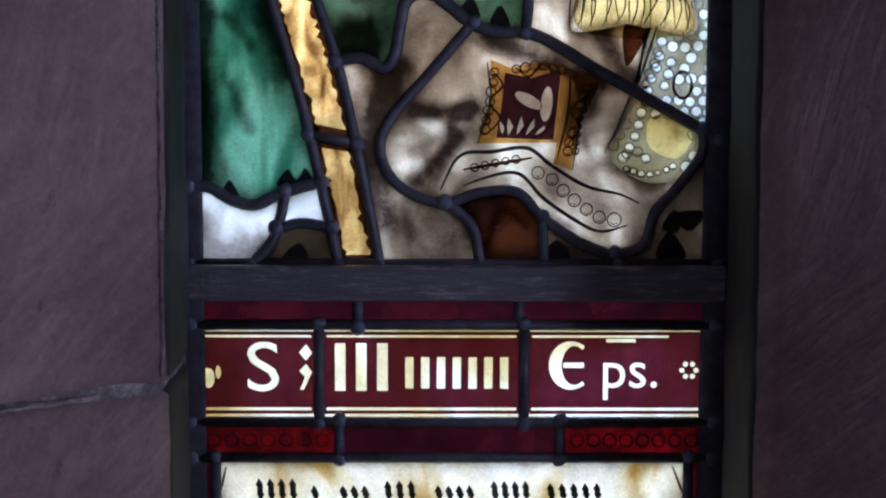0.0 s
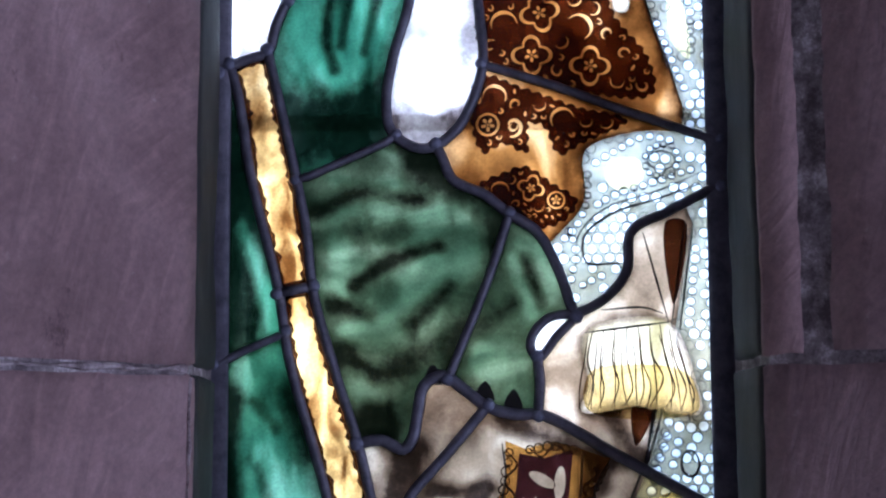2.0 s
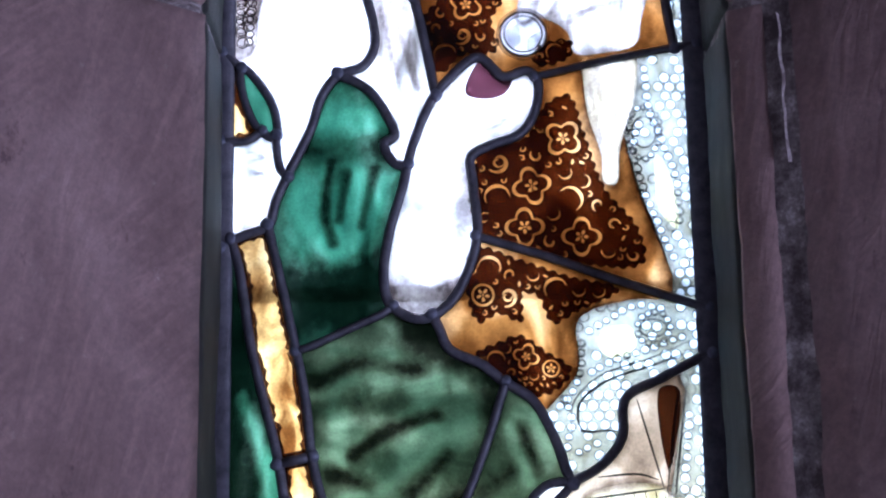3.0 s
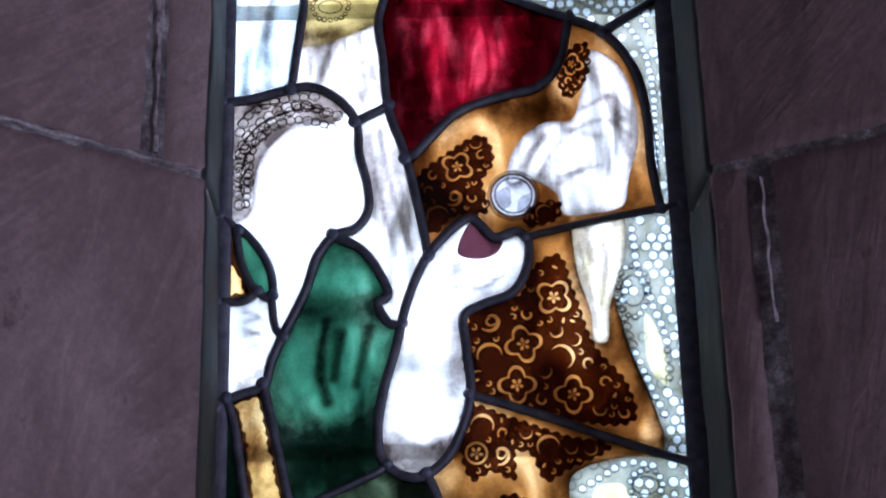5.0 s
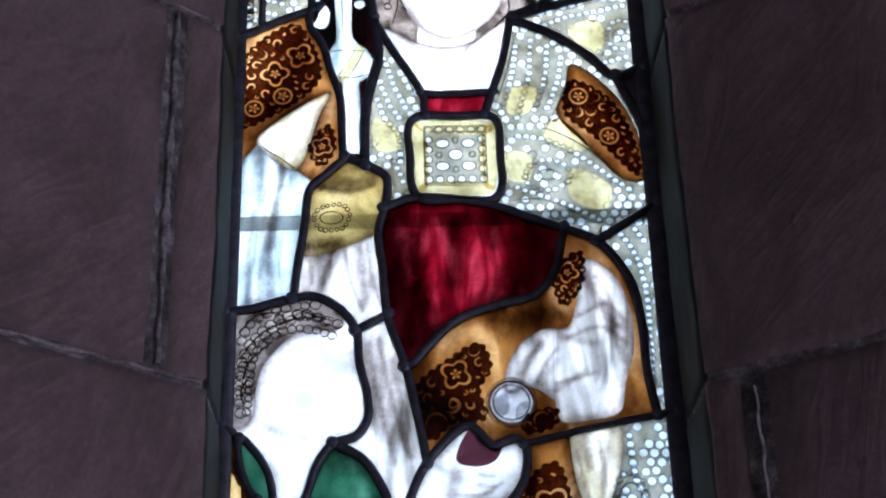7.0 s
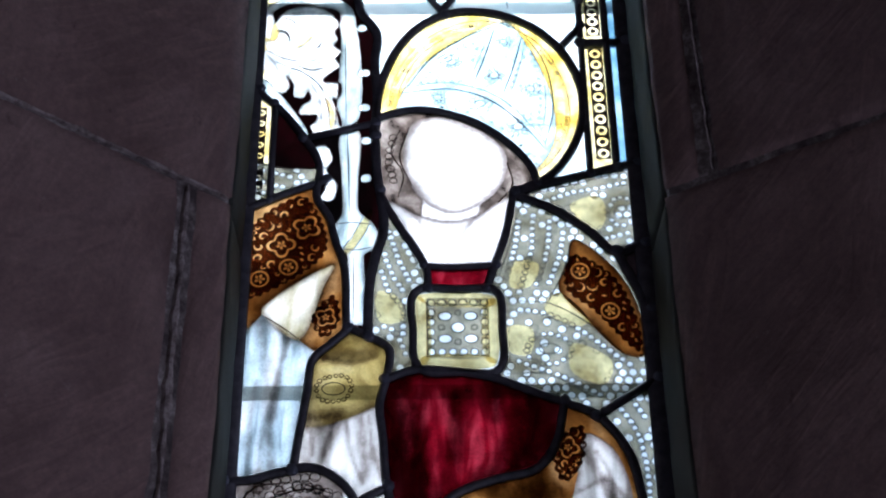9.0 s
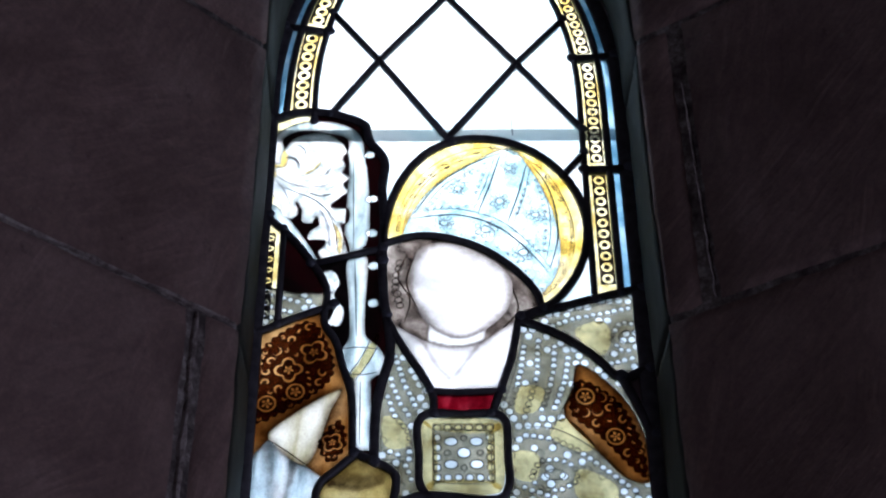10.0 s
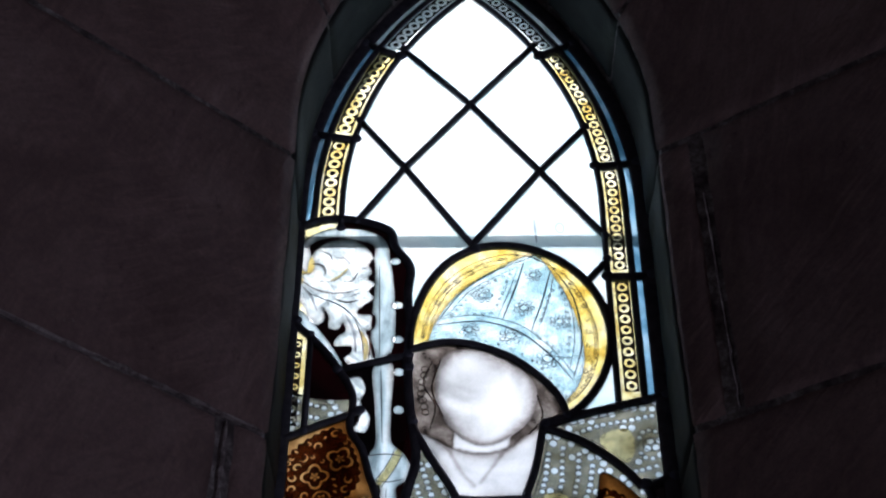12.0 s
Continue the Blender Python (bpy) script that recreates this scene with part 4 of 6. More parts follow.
shade(0.75, 13, (-193, 1583), (-193, 1508), (-195, 1447))
shade(0.40, 14, (-137, 1584), (-123, 1537))
shade(0.30, 6, (-166, 1523), (-152, 1485))
shade(0.30, 6, (-170, 1579), (-151, 1555))
shade(-0.30, 8, (-128, 1490), (-124, 1447))
shade(0.70, 14, (-57, 1556), (-66, 1565))
shade(0.50, 16, (-33, 1532), (-50, 1452), (-34, 1409))
shade(0.30, 20, (-19, 1565), (-38, 1528))
shade(-0.30, 18, (-34, 1452), (-10, 1466), (19, 1490))
shade(-0.20, 12, (14, 1518), (9, 1542))
shade(0.50, 7, (-15, 1499), (28, 1502))
shade(0.55, 7, (-10, 1443), (23, 1481))
shade(0.40, 9, (47, 1561), (142, 1524))
shade(0.50, 10, (141, 1566), (170, 1524))
shade(-0.25, 9, (138, 1490), (152, 1448))
shade(0.40, 12, (132, 1523), (123, 1500))
shade(0.55, 16, (-198, 1404), (-182, 1385), (-144, 1385))
shade(0.40, 25, (19, 1395), (33, 1404))
shade(-0.20, 16, (57, 1409), (67, 1405))
shade(0.40, 18, (-32, 2285), (-25, 2214), (-14, 2151))
shade(-0.20, 7, (9, 2284), (13, 2232), (6, 2169))
shade(-0.22, 6, (53, 2293), (55, 2250))
shade(-0.20, 6, (85, 2276), (66, 2224), (23, 2175))
shade(0.40, 9, (32, 2277), (27, 2212))
shade(0.55, 26, (120, 2262), (100, 2204))
shade(0.35, 8, (74, 2283), (73, 2256))
shade(0.30, 9, (-9, 2265), (-8, 2188))
shade(0.30, 7, (-179, 2370), (-168, 2282), (-172, 2199))
shade(0.35, 5, (-152, 2349), (-162, 2256))
shade(0.40, 30, (-23, 2176), (-12, 2126))
shade(0.35, 10, (-115, 2235), (-123, 2210))
shade(0.40, 6, (-97, 2248), (-103, 2209))
shade(0.40, 6, (-68, 2254), (-63, 2189))
shade(0.35, 12, (-57, 2146), (-41, 2055))
shade(0.35, 7, (-35, 2127), (-20, 2031))
shade(0.30, 8, (-158, 2058), (-125, 2046))
shade(0.25, 9, (-4, 1974), (-17, 1908))
shade(0.40, 9, (24, 2007), (18, 1985))
shade(0.35, 6, (164, 2215), (195, 2158))
shade(0.30, 5, (137, 2147), (170, 2140))
shade(0.35, 5, (179, 2183), (198, 2121))
shade(0.35, 5, (114, 2141), (95, 2111))
shade(0.30, 5, (130, 2122), (111, 2099))
shade(0.30, 4, (157, 2110), (128, 2092))
shade(0.35, 6, (148, 2056), (156, 2010))
shade(0.30, 6, (181, 2049), (166, 1998))
shade(0.30, 16, (138, 2172), (80, 2167))
shade(0.35, 14, (-2, 2078), (20, 2060))
shade(0.30, 6, (-109, 2328), (-56, 2333))
shade(0.35, 7, (-92, 2261), (-127, 2255))
shade(-0.50, 8, (14, 1440), (33, 1459), (66, 1469), (90, 1464))
shade(-0.50, 8, (38, 1436), (71, 1444), (95, 1429))
shade(-0.50, 8, (95, 1438), (134, 1405), (163, 1393))
shade(-0.40, 6, (135, 1488), (152, 1443), (167, 1438))
shade(0.55, 15, (-42, 1829), (-21, 1819), (5, 1829))
shade(0.50, 16, (-174, 1873), (-165, 1830))
shade(0.35, 10, (21, 1946), (18, 1882))
shade(0.40, 7, (-182, 1894), (-167, 1905))
shade(0.30, 3, (-178, 1956), (-167, 1959))
shade(0.30, 3, (-178, 1943), (-165, 1945))
shade(0.30, 3, (-178, 1929), (-167, 1932))
# ragged hems
patch(BLACKPAINT, (-19, 1596), (-13, 1611), (-4, 1603), (0, 1594))
patch(BLACKPAINT, (25, 1584), (34, 1596), (42, 1579))
patch(BLACKPAINT, (50, 1574), (59, 1589), (67, 1569))
patch(BLACKPAINT, (-129, 1438), (-119, 1452), (-112, 1443), (-105, 1453), (-98, 1438))
patch(BLACKPAINT, (-174, 1430), (-169, 1443), (-160, 1427))
# shoe and its picture panel
bm, y = paint_mesh(46, 1500, ORANGE)
fill(bm, y, [np.array([(51, 1544), (68, 1537), (94, 1543), (113, 1538), (142, 1528), (138, 1513), (128, 1507), (119, 1452), (104, 1457), (107, 1475), (40, 1474), (43, 1488), (52, 1514)], float),
             np.array([(63, 1533), (85, 1529), (110, 1536), (107, 1507), (104, 1477), (81, 1478), (56, 1479), (60, 1504)], float)])
bm, y = paint_mesh(83, 1510, PLUMPAINT)
fill(bm, y, [np.array([(63, 1533), (85, 1529), (110, 1536), (107, 1507), (104, 1477), (81, 1478), (56, 1479), (60, 1504)], float), np.array([(61, 1482), (59, 1487), (59, 1493), (63, 1487)], float), np.array([(66, 1481), (65, 1488), (66, 1496), (70, 1488)], float), np.array([(73, 1481), (74, 1489), (77, 1497), (79, 1489)], float), np.array([(81, 1481), (83, 1488), (88, 1495), (88, 1488)], float), np.array([(89, 1481), (91, 1485), (97, 1489), (96, 1485)], float), circle(83, 1510, 13, 5, 12, -0.5), circle(98, 1507, 5, 15, 12, -0.1)])
stroke(BLACKPAINT, 2, (48, 1542), (51, 1509), (40, 1474))
stroke(BLACKPAINT, 2, (143, 1528), (130, 1505), (120, 1452))
stroke(BLACKPAINT, 2, (118, 1533), (116, 1500), (107, 1460))
stroke(DARKBROWN, 2, (52, 1535), (61, 1523), (50, 1509), (59, 1495), (47, 1481))
stroke(DARKBROWN, 2, (125, 1523), (132, 1516), (118, 1502), (126, 1488), (114, 1471))
stroke(DARKBROWN, 2, (71, 1538), (83, 1530), (94, 1540), (106, 1533))
stroke(BLACKPAINT, 3.4, (9, 1435), (26, 1464), (52, 1467), (83, 1470), (102, 1456), (133, 1438), (162, 1431), (177, 1424))
stroke(BLACKPAINT, 3.4, (28, 1438), (43, 1444), (74, 1449), (95, 1429), (119, 1412), (144, 1400), (167, 1405))
stroke(SOFTPAINT, 5, (-14, 1466), (14, 1485), (33, 1504))
stroke(SOFTPAINT, 6, (-10, 1504), (19, 1495), (33, 1509))
stroke(SOFTPAINT, 5, (137, 1505), (133, 1476), (152, 1452))
stroke(SOFTPAINT, 6, (5, 1447), (24, 1476), (38, 1500))
stroke(DARKBROWN, 3, (28, 1452), (57, 1457), (86, 1462))
pearls(BLACKPAINT, 5.5, 13, (86, 1453), (105, 1442), (119, 1429), (134, 1418), (151, 1409), (167, 1414))
pearls(DARKBROWN, 3.5, 9, (33, 1453), (57, 1458), (81, 1462))
pearls(BLACKPAINT, 4.2, 10, (194, 1552), (185, 1524), (178, 1500), (171, 1476), (159, 1457))
pearls(BLACKPAINT, 4.2, 10, (203, 1547), (197, 1521))
pearls(BLACKPAINT, 4, 9, (162, 1464), (176, 1467), (186, 1457))
pearls(DARKBROWN, 3, 7, (162, 1453), (186, 1448), (210, 1457))
stroke(BLACKPAINT, 2, (181, 1571), (173, 1528), (159, 1491), (147, 1466))
patch(YELLOW, (185, 1495), (204, 1498), (221, 1481), (209, 1462), (185, 1472))
oval(BLACKPAINT, (212, 1523), 9, 12)
pearls(DARKBROWN, 4, 8, (55, 1537), (50, 1509), (45, 1478))
pearls(DARKBROWN, 4, 8, (68, 1535), (94, 1539), (113, 1535))
pearls(DARKBROWN, 4, 8, (134, 1524), (126, 1505), (115, 1464))
pearls(DARKBROWN, 3, 7, (140, 1524), (128, 1500), (121, 1462))
# checked floor
patch(BLACKPAINT, (192, 1378), (203, 1400), (218, 1378))
patch(BLACKPAINT, (206, 1414), (234, 1417), (220, 1400))
patch(BLACKPAINT, (98, 1378), (108, 1393), (120, 1378))
patch(BLACKPAINT, (196, 1402), (208, 1419), (211, 1400))
patch(BLACKPAINT, (-124, 1378), (-110, 1390), (-103, 1378))
stroke(SOFTPAINT, 3, (48, 1390), (62, 1419), (81, 1405))
# fringe
stroke(DARKBROWN, 1.6, (129, 1640), (124, 1613), (129, 1593), (123, 1570))
stroke(DARKBROWN, 1.6, (139, 1640), (135, 1608), (138, 1588), (133, 1571))
stroke(DARKBROWN, 1.6, (149, 1643), (146, 1613), (151, 1593), (144, 1571))
stroke(DARKBROWN, 1.6, (159, 1643), (159, 1613), (163, 1588), (155, 1573))
stroke(DARKBROWN, 1.6, (169, 1644), (171, 1613), (173, 1588), (168, 1572))
stroke(DARKBROWN, 1.6, (179, 1645), (181, 1618), (190, 1598), (178, 1573))
stroke(DARKBROWN, 1.6, (188, 1645), (193, 1613), (200, 1588), (192, 1572))
stroke(DARKBROWN, 1.6, (196, 1642), (201, 1613), (210, 1588), (205, 1569))
stroke(DARKBROWN, 1.6, (201, 1633), (210, 1603), (217, 1583), (214, 1568))
stroke(BLACKPAINT, 2, (122, 1638), (154, 1642), (196, 1647))
patch(YELLOW, (126, 1603), (163, 1610), (210, 1603), (221, 1583), (219, 1568), (123, 1571))
stroke(BLACKPAINT, 2, (175, 1727), (196, 1647))
stroke(BLACKPAINT, 2, (137, 1658), (174, 1660), (191, 1655))
stroke(BLACKPAINT, 2, (220, 1737), (206, 1642))
stroke(BLACKPAINT, 2, (213, 1737), (199, 1647))
stroke(BLACKPAINT, 2, (190, 1573), (172, 1515))
pearls(BLACKPAINT, 4, 9.5, (222, 1717), (217, 1672), (214, 1642))
pearls(BLACKPAINT, 4, 9.5, (195, 1564), (187, 1539), (179, 1520))
patch(BROWNPAINT, (196, 1737), (213, 1737), (201, 1662))
patch(BROWNPAINT, (163, 1573), (180, 1568), (165, 1539))
oval(BLACKPAINT, (212, 1524), 8, 12)
stroke(DARKBROWN, 1.3, (125, 1637), (121, 1613), (117, 1591), (116, 1571))
stroke(DARKBROWN, 1.3, (133, 1637), (131, 1613), (128, 1591), (126, 1571))
stroke(DARKBROWN, 1.3, (141, 1637), (137, 1613), (135, 1591), (135, 1571))
stroke(DARKBROWN, 1.3, (148, 1637), (148, 1613), (148, 1591), (147, 1571))
stroke(DARKBROWN, 1.3, (156, 1637), (154, 1613), (155, 1591), (159, 1571))
stroke(DARKBROWN, 1.3, (163, 1637), (166, 1613), (166, 1591), (167, 1571))
stroke(DARKBROWN, 1.3, (171, 1637), (172, 1613), (179, 1591), (175, 1570))
stroke(DARKBROWN, 1.3, (179, 1637), (182, 1613), (184, 1591), (184, 1570))
stroke(DARKBROWN, 1.3, (187, 1637), (194, 1613), (198, 1591), (196, 1570))
stroke(DARKBROWN, 1.3, (194, 1637), (199, 1613), (203, 1591), (205, 1570))
stroke(DARKBROWN, 1.3, (202, 1636), (208, 1613), (213, 1590), (216, 1570))
# orphrey of the lower brocade
pearls(BLACKPAINT, 3.6, 9, (131, 1788), (152, 1801), (177, 1813), (209, 1808))
pearls(BLACKPAINT, 3.6, 9, (131, 1750), (156, 1763), (186, 1772), (224, 1785))
pearls(BLACKPAINT, 3.6, 9, (126, 1783), (126, 1758), (116, 1733), (101, 1718))
pearls(BLACKPAINT, 3.6, 9, (108, 1733), (115, 1710), (110, 1683))
pearls(BLACKPAINT, 3.6, 9, (117, 1678), (132, 1685), (142, 1690))
patch(YELLOW, (147, 1791), (172, 1793), (176, 1775), (156, 1765), (144, 1773))
oval(BLACKPAINT, (193, 1792), 13, 9)
pearls(BLACKPAINT, 3, 7, (177, 1793), (184, 1803), (199, 1806), (209, 1794), (201, 1780), (184, 1779), (177, 1791))
stroke(BLACKPAINT, 2.4, (226, 1770), (191, 1758), (146, 1743), (123, 1723), (125, 1700), (153, 1698), (155, 1687), (137, 1673))
stroke(BLACKPAINT, 1.6, (226, 1780), (191, 1765), (141, 1748), (118, 1725), (115, 1698))
# arm and open palm: plain
stroke(SOFTPAINT, 4, (-37, 1845), (-11, 1831), (15, 1839))
stroke(SOFTPAINT, 2, (26, 1986), (50, 1986), (69, 1997))
stroke(SOFTPAINT, 1.6, (48, 2006), (61, 2004))
stroke(SOFTPAINT, 1.6, (46, 1996), (62, 1994))
patch(PLUMPAINT, (31, 2040), (41, 2052), (57, 2034), (70, 2034), (64, 2020), (45, 2014), (26, 2020))
stroke(SOFTPAINT, 1.6, (-180, 1966), (-164, 1960), (-158, 1949))
stroke(SOFTPAINT, 1.6, (-180, 1949), (-164, 1943))
# big brocade
brocade(BROWNPAINT, 9, (38, 1958), (85, 1977), (100, 2005), (123, 2016), (135, 1981), (153, 1925), (182, 1886), (186, 1854), (128, 1855), (36, 1889))
brocade(BROWNPAINT, 8, (31, 1869), (72, 1857), (122, 1839), (162, 1829), (122, 1809), (102, 1799), (89, 1824), (74, 1827), (72, 1801), (52, 1809), (34, 1801), (24, 1835))
brocade(BROWNPAINT, 6, (31, 1769), (54, 1781), (71, 1786), (94, 1771), (116, 1755), (103, 1738), (81, 1733), (54, 1752))
brocade(BROWNPAINT, 8, (-13, 2095), (18, 2124), (53, 2142), (63, 2117), (51, 2094), (56, 2064), (22, 2059), (2, 2042))
brocade(BROWNPAINT, 6, (134, 2224), (161, 2243), (161, 2208), (140, 2183), (132, 2202))
brocade(BROWNPAINT, 6, (95, 2063), (126, 2071), (125, 2056), (94, 2048))
brocade(BROWNPAINT, 8, (-196, 2492), (-141, 2534), (-124, 2514), (-113, 2461), (-174, 2410), (-195, 2403))
brocade(BROWNPAINT, 8, (165, 2452), (207, 2426), (230, 2368), (230, 2333), (185, 2383), (156, 2412))
brocade(BROWNPAINT, 6, (-123, 2374), (-102, 2402), (-95, 2373), (-110, 2352))
# coin and drapery of the sleeve
patch(GREYPAINT, (56, 2079), (63, 2097), (83, 2106), (103, 2096), (108, 2078), (101, 2060), (81, 2052), (62, 2061))
oval(BLACKPAINT, (82, 2079), 23, 23)
oval(BLACKPAINT, (82, 2079), 19, 19)
patch(GREYPAINT, (65, 2082), (77, 2088), (79, 2070), (70, 2064))
patch(GREYPAINT, (88, 2076), (99, 2081), (95, 2064), (86, 2061))
stroke(SOFTPAINT, 2, (155, 2171), (185, 2183), (201, 2164))
stroke(SOFTPAINT, 2, (142, 2147), (177, 2158), (202, 2139))
stroke(SOFTPAINT, 2, (128, 2098), (151, 2104), (168, 2109))
stroke(SOFTPAINT, 2, (114, 2141), (101, 2123), (94, 2099))
stroke(SOFTPAINT, 2, (130, 2135), (115, 2114), (108, 2099))
stroke(SOFTPAINT, 2, (176, 2215), (188, 2189), (192, 2158))
stroke(DARKBROWN, 1.5, (148, 2242), (141, 2216), (152, 2203), (136, 2184))
stroke(DARKBROWN, 1.5, (157, 2241), (148, 2216), (157, 2200), (144, 2181))
stroke(SOFTPAINT, 2, (143, 2027), (151, 1986), (158, 1941))
stroke(SOFTPAINT, 2, (165, 2038), (169, 2003), (160, 1958))
stroke(BLACKPAINT, 2, (175, 1969), (187, 1919), (201, 1880), (212, 1843))
pearls(BLACKPAINT, 3.8, 9, (196, 2046), (199, 2002), (210, 1968), (221, 1934), (222, 1885))
pearls(BLACKPAINT, 3.8, 9, (190, 1991), (182, 1963), (190, 1924), (204, 1885), (217, 1853))
oval(BLACKPAINT, (193, 1979), 12, 16)
pearls(BLACKPAINT, 3, 7, (178, 1980), (188, 2003), (204, 1997), (208, 1974), (192, 1952), (180, 1963), (178, 1980))
patch(YELLOW, (204, 1957), (216, 1934), (220, 1885), (205, 1902))
# cloths
stroke(SOFTPAINT, 2, (-60, 2144), (-50, 2084), (-34, 2019))
stroke(SOFTPAINT, 2, (-49, 2150), (-38, 2090), (-20, 2025))
stroke(SOFTPAINT, 2, (-120, 2240), (-117, 2214))
stroke(SOFTPAINT, 2, (-101, 2238), (-106, 2213))
stroke(SOFTPAINT, 2, (-84, 2251), (-77, 2212), (-65, 2181))
stroke(SOFTPAINT, 2, (-60, 2257), (-54, 2212), (-45, 2187))
stroke(SOFTPAINT, 3, (-180, 2299), (-184, 2246), (-184, 2195))
stroke(SOFTPAINT, 3, (-157, 2305), (-163, 2246), (-158, 2201))
stroke(SOFTPAINT, 2, (-147, 2353), (-152, 2325))
stroke(DARKBROWN, 1.6, (-175, 2377), (-156, 2364), (-137, 2349))
oval(BLACKPAINT, (-98, 2289), 13, 8)
pearls(DARKBROWN, 2.5, 6, (-116, 2290), (-109, 2301), (-85, 2303), (-79, 2289), (-87, 2276), (-109, 2276), (-116, 2290))
stroke(SOFTPAINT, 3, (-109, 2325), (-79, 2321), (-55, 2327))
# right edge orphrey
stroke(BLACKPAINT, 1.6, (187, 2252), (214, 2213), (224, 2150), (227, 2084))
pearls(BLACKPAINT, 3.4, 8, (203, 2265), (218, 2239), (226, 2200), (226, 2150), (225, 2096))
pearls(BLACKPAINT, 3.4, 8, (215, 2278), (230, 2251))
# chest orphreys
pearls(BLACKPAINT, 3.6, 8.5, (107, 2503), (99, 2457), (88, 2420))
pearls(BLACKPAINT, 3.6, 8.5, (123, 2510), (118, 2457), (103, 2406))
pearls(BLACKPAINT, 3.6, 8.5, (142, 2502), (136, 2457), (122, 2413))
pearls(BLACKPAINT, 3.6, 8.5, (157, 2487), (149, 2449), (134, 2412))
pearls(BLACKPAINT, 3.6, 8.5, (99, 2384), (135, 2377), (171, 2355), (200, 2330), (222, 2312))
pearls(BLACKPAINT, 3.6, 8.5, (96, 2321), (132, 2307), (161, 2293), (184, 2279))
pearls(BLACKPAINT, 3.2, 8, (109, 2335), (122, 2352), (149, 2348), (157, 2331), (138, 2317), (114, 2321), (109, 2335))
oval(BLACKPAINT, (133, 2335), 12, 7)
stroke(BLACKPAINT, 1.6, (99, 2395), (136, 2391), (178, 2365), (217, 2323))
stroke(BLACKPAINT, 1.6, (86, 2305), (131, 2304), (178, 2276))
stroke(BLACKPAINT, 1.6, (166, 2475), (154, 2434), (130, 2384))
stroke(BLACKPAINT, 1.6, (107, 2518), (96, 2472), (80, 2421))
patch(YELLOW, (101, 2446), (126, 2442), (115, 2413), (94, 2413))
patch(YELLOW, (89, 2363), (116, 2359), (111, 2328), (90, 2332))
patch(YELLOW, (158, 2341), (199, 2320), (191, 2293), (156, 2307))
patch(YELLOW, (130, 2384), (146, 2405), (178, 2369), (165, 2362))
pearls(BLACKPAINT, 3.6, 8.5, (-42, 2490), (-31, 2452), (-15, 2415))
pearls(BLACKPAINT, 3.6, 8.5, (-47, 2460), (-37, 2430), (-25, 2408))
pearls(BLACKPAINT, 3.6, 8.5, (-50, 2437), (-40, 2408), (-25, 2386), (-25, 2351))
pearls(BLACKPAINT, 3.6, 8.5, (-49, 2365), (-34, 2358), (-22, 2330))
stroke(BLACKPAINT, 1.6, (-40, 2513), (-15, 2459), (-3, 2422))
patch(YELLOW, (-53, 2408), (-31, 2401), (-25, 2372), (-49, 2369))
# morse
patch(YELLOW, (-9, 2402), (75, 2401), (75, 2390), (0, 2392))
patch(YELLOW, (-9, 2402), (1, 2393), (3, 2322), (-6, 2318))
patch(YELLOW, (65, 2392), (76, 2399), (75, 2318), (65, 2322))
patch(YELLOW, (-4, 2326), (73, 2324), (74, 2315), (-4, 2316))
stroke(BLACKPAINT, 1.4, (0, 2392), (65, 2390))
stroke(BLACKPAINT, 1.4, (1, 2392), (3, 2325))
stroke(BLACKPAINT, 1.4, (65, 2390), (65, 2324))
stroke(BLACKPAINT, 1.4, (2, 2325), (65, 2324))
# shoulders
pearls(BLACKPAINT, 3.6, 8.5, (136, 2525), (167, 2537), (200, 2544), (237, 2552))
pearls(BLACKPAINT, 3.6, 8.5, (165, 2510), (195, 2476), (231, 2483))
pearls(BLACKPAINT, 3.2, 8, (207, 2510), (219, 2529), (235, 2529))
pearls(BLACKPAINT, 3.2, 8, (207, 2510), (216, 2494), (232, 2493))
oval(BLACKPAINT, (227, 2511), 12, 9)
patch(YELLOW, (166, 2521), (199, 2533), (207, 2510), (196, 2487), (174, 2502))
stroke(BLACKPAINT, 1.6, (127, 2537), (181, 2552), (244, 2571))
pearls(BLACKPAINT, 3.6, 8.5, (-193, 2573), (-172, 2567), (-152, 2561))
pearls(BLACKPAINT, 3.6, 8.5, (-192, 2557), (-174, 2551), (-161, 2548))
pearls(BLACKPAINT, 3.6, 8.5, (-190, 2541), (-177, 2540))
stroke(BLACKPAINT, 1.6, (-197, 2583), (-166, 2575), (-139, 2564))
# mitre and halo
stroke(STEELPAINT, 2.6, (-26, 2685), (34, 2690), (82, 2671), (125, 2625), (139, 2603))
stroke(STEELPAINT, 1.4, (-26, 2694), (34, 2699), (86, 2680), (129, 2632), (142, 2610))
stroke(STEELPAINT, 2.4, (87, 2784), (74, 2740), (58, 2694))
stroke(STEELPAINT, 1.3, (80, 2781), (68, 2740), (52, 2697))
stroke(STEELPAINT, 2.4, (120, 2769), (108, 2722), (93, 2676))
stroke(STEELPAINT, 1.3, (125, 2766), (115, 2720), (99, 2671))
stroke(STEELPAINT, 2.4, (-22, 2691), (10, 2739), (53, 2772), (99, 2794))
stroke(STEELPAINT, 1.3, (-11, 2699), (19, 2739), (56, 2764), (80, 2777))
stroke(STEELPAINT, 2.4, (116, 2788), (146, 2731), (154, 2660), (142, 2608))
stroke(STEELPAINT, 1.3, (129, 2758), (144, 2708), (145, 2660), (138, 2622))
pearls(STEELPAINT, 2.2, 10, (-8, 2696), (20, 2733), (53, 2757), (77, 2768))
pearls(STEELPAINT, 2.2, 10, (-1, 2699), (49, 2703))
pearls(STEELPAINT, 2.2, 10, (67, 2758), (49, 2709))
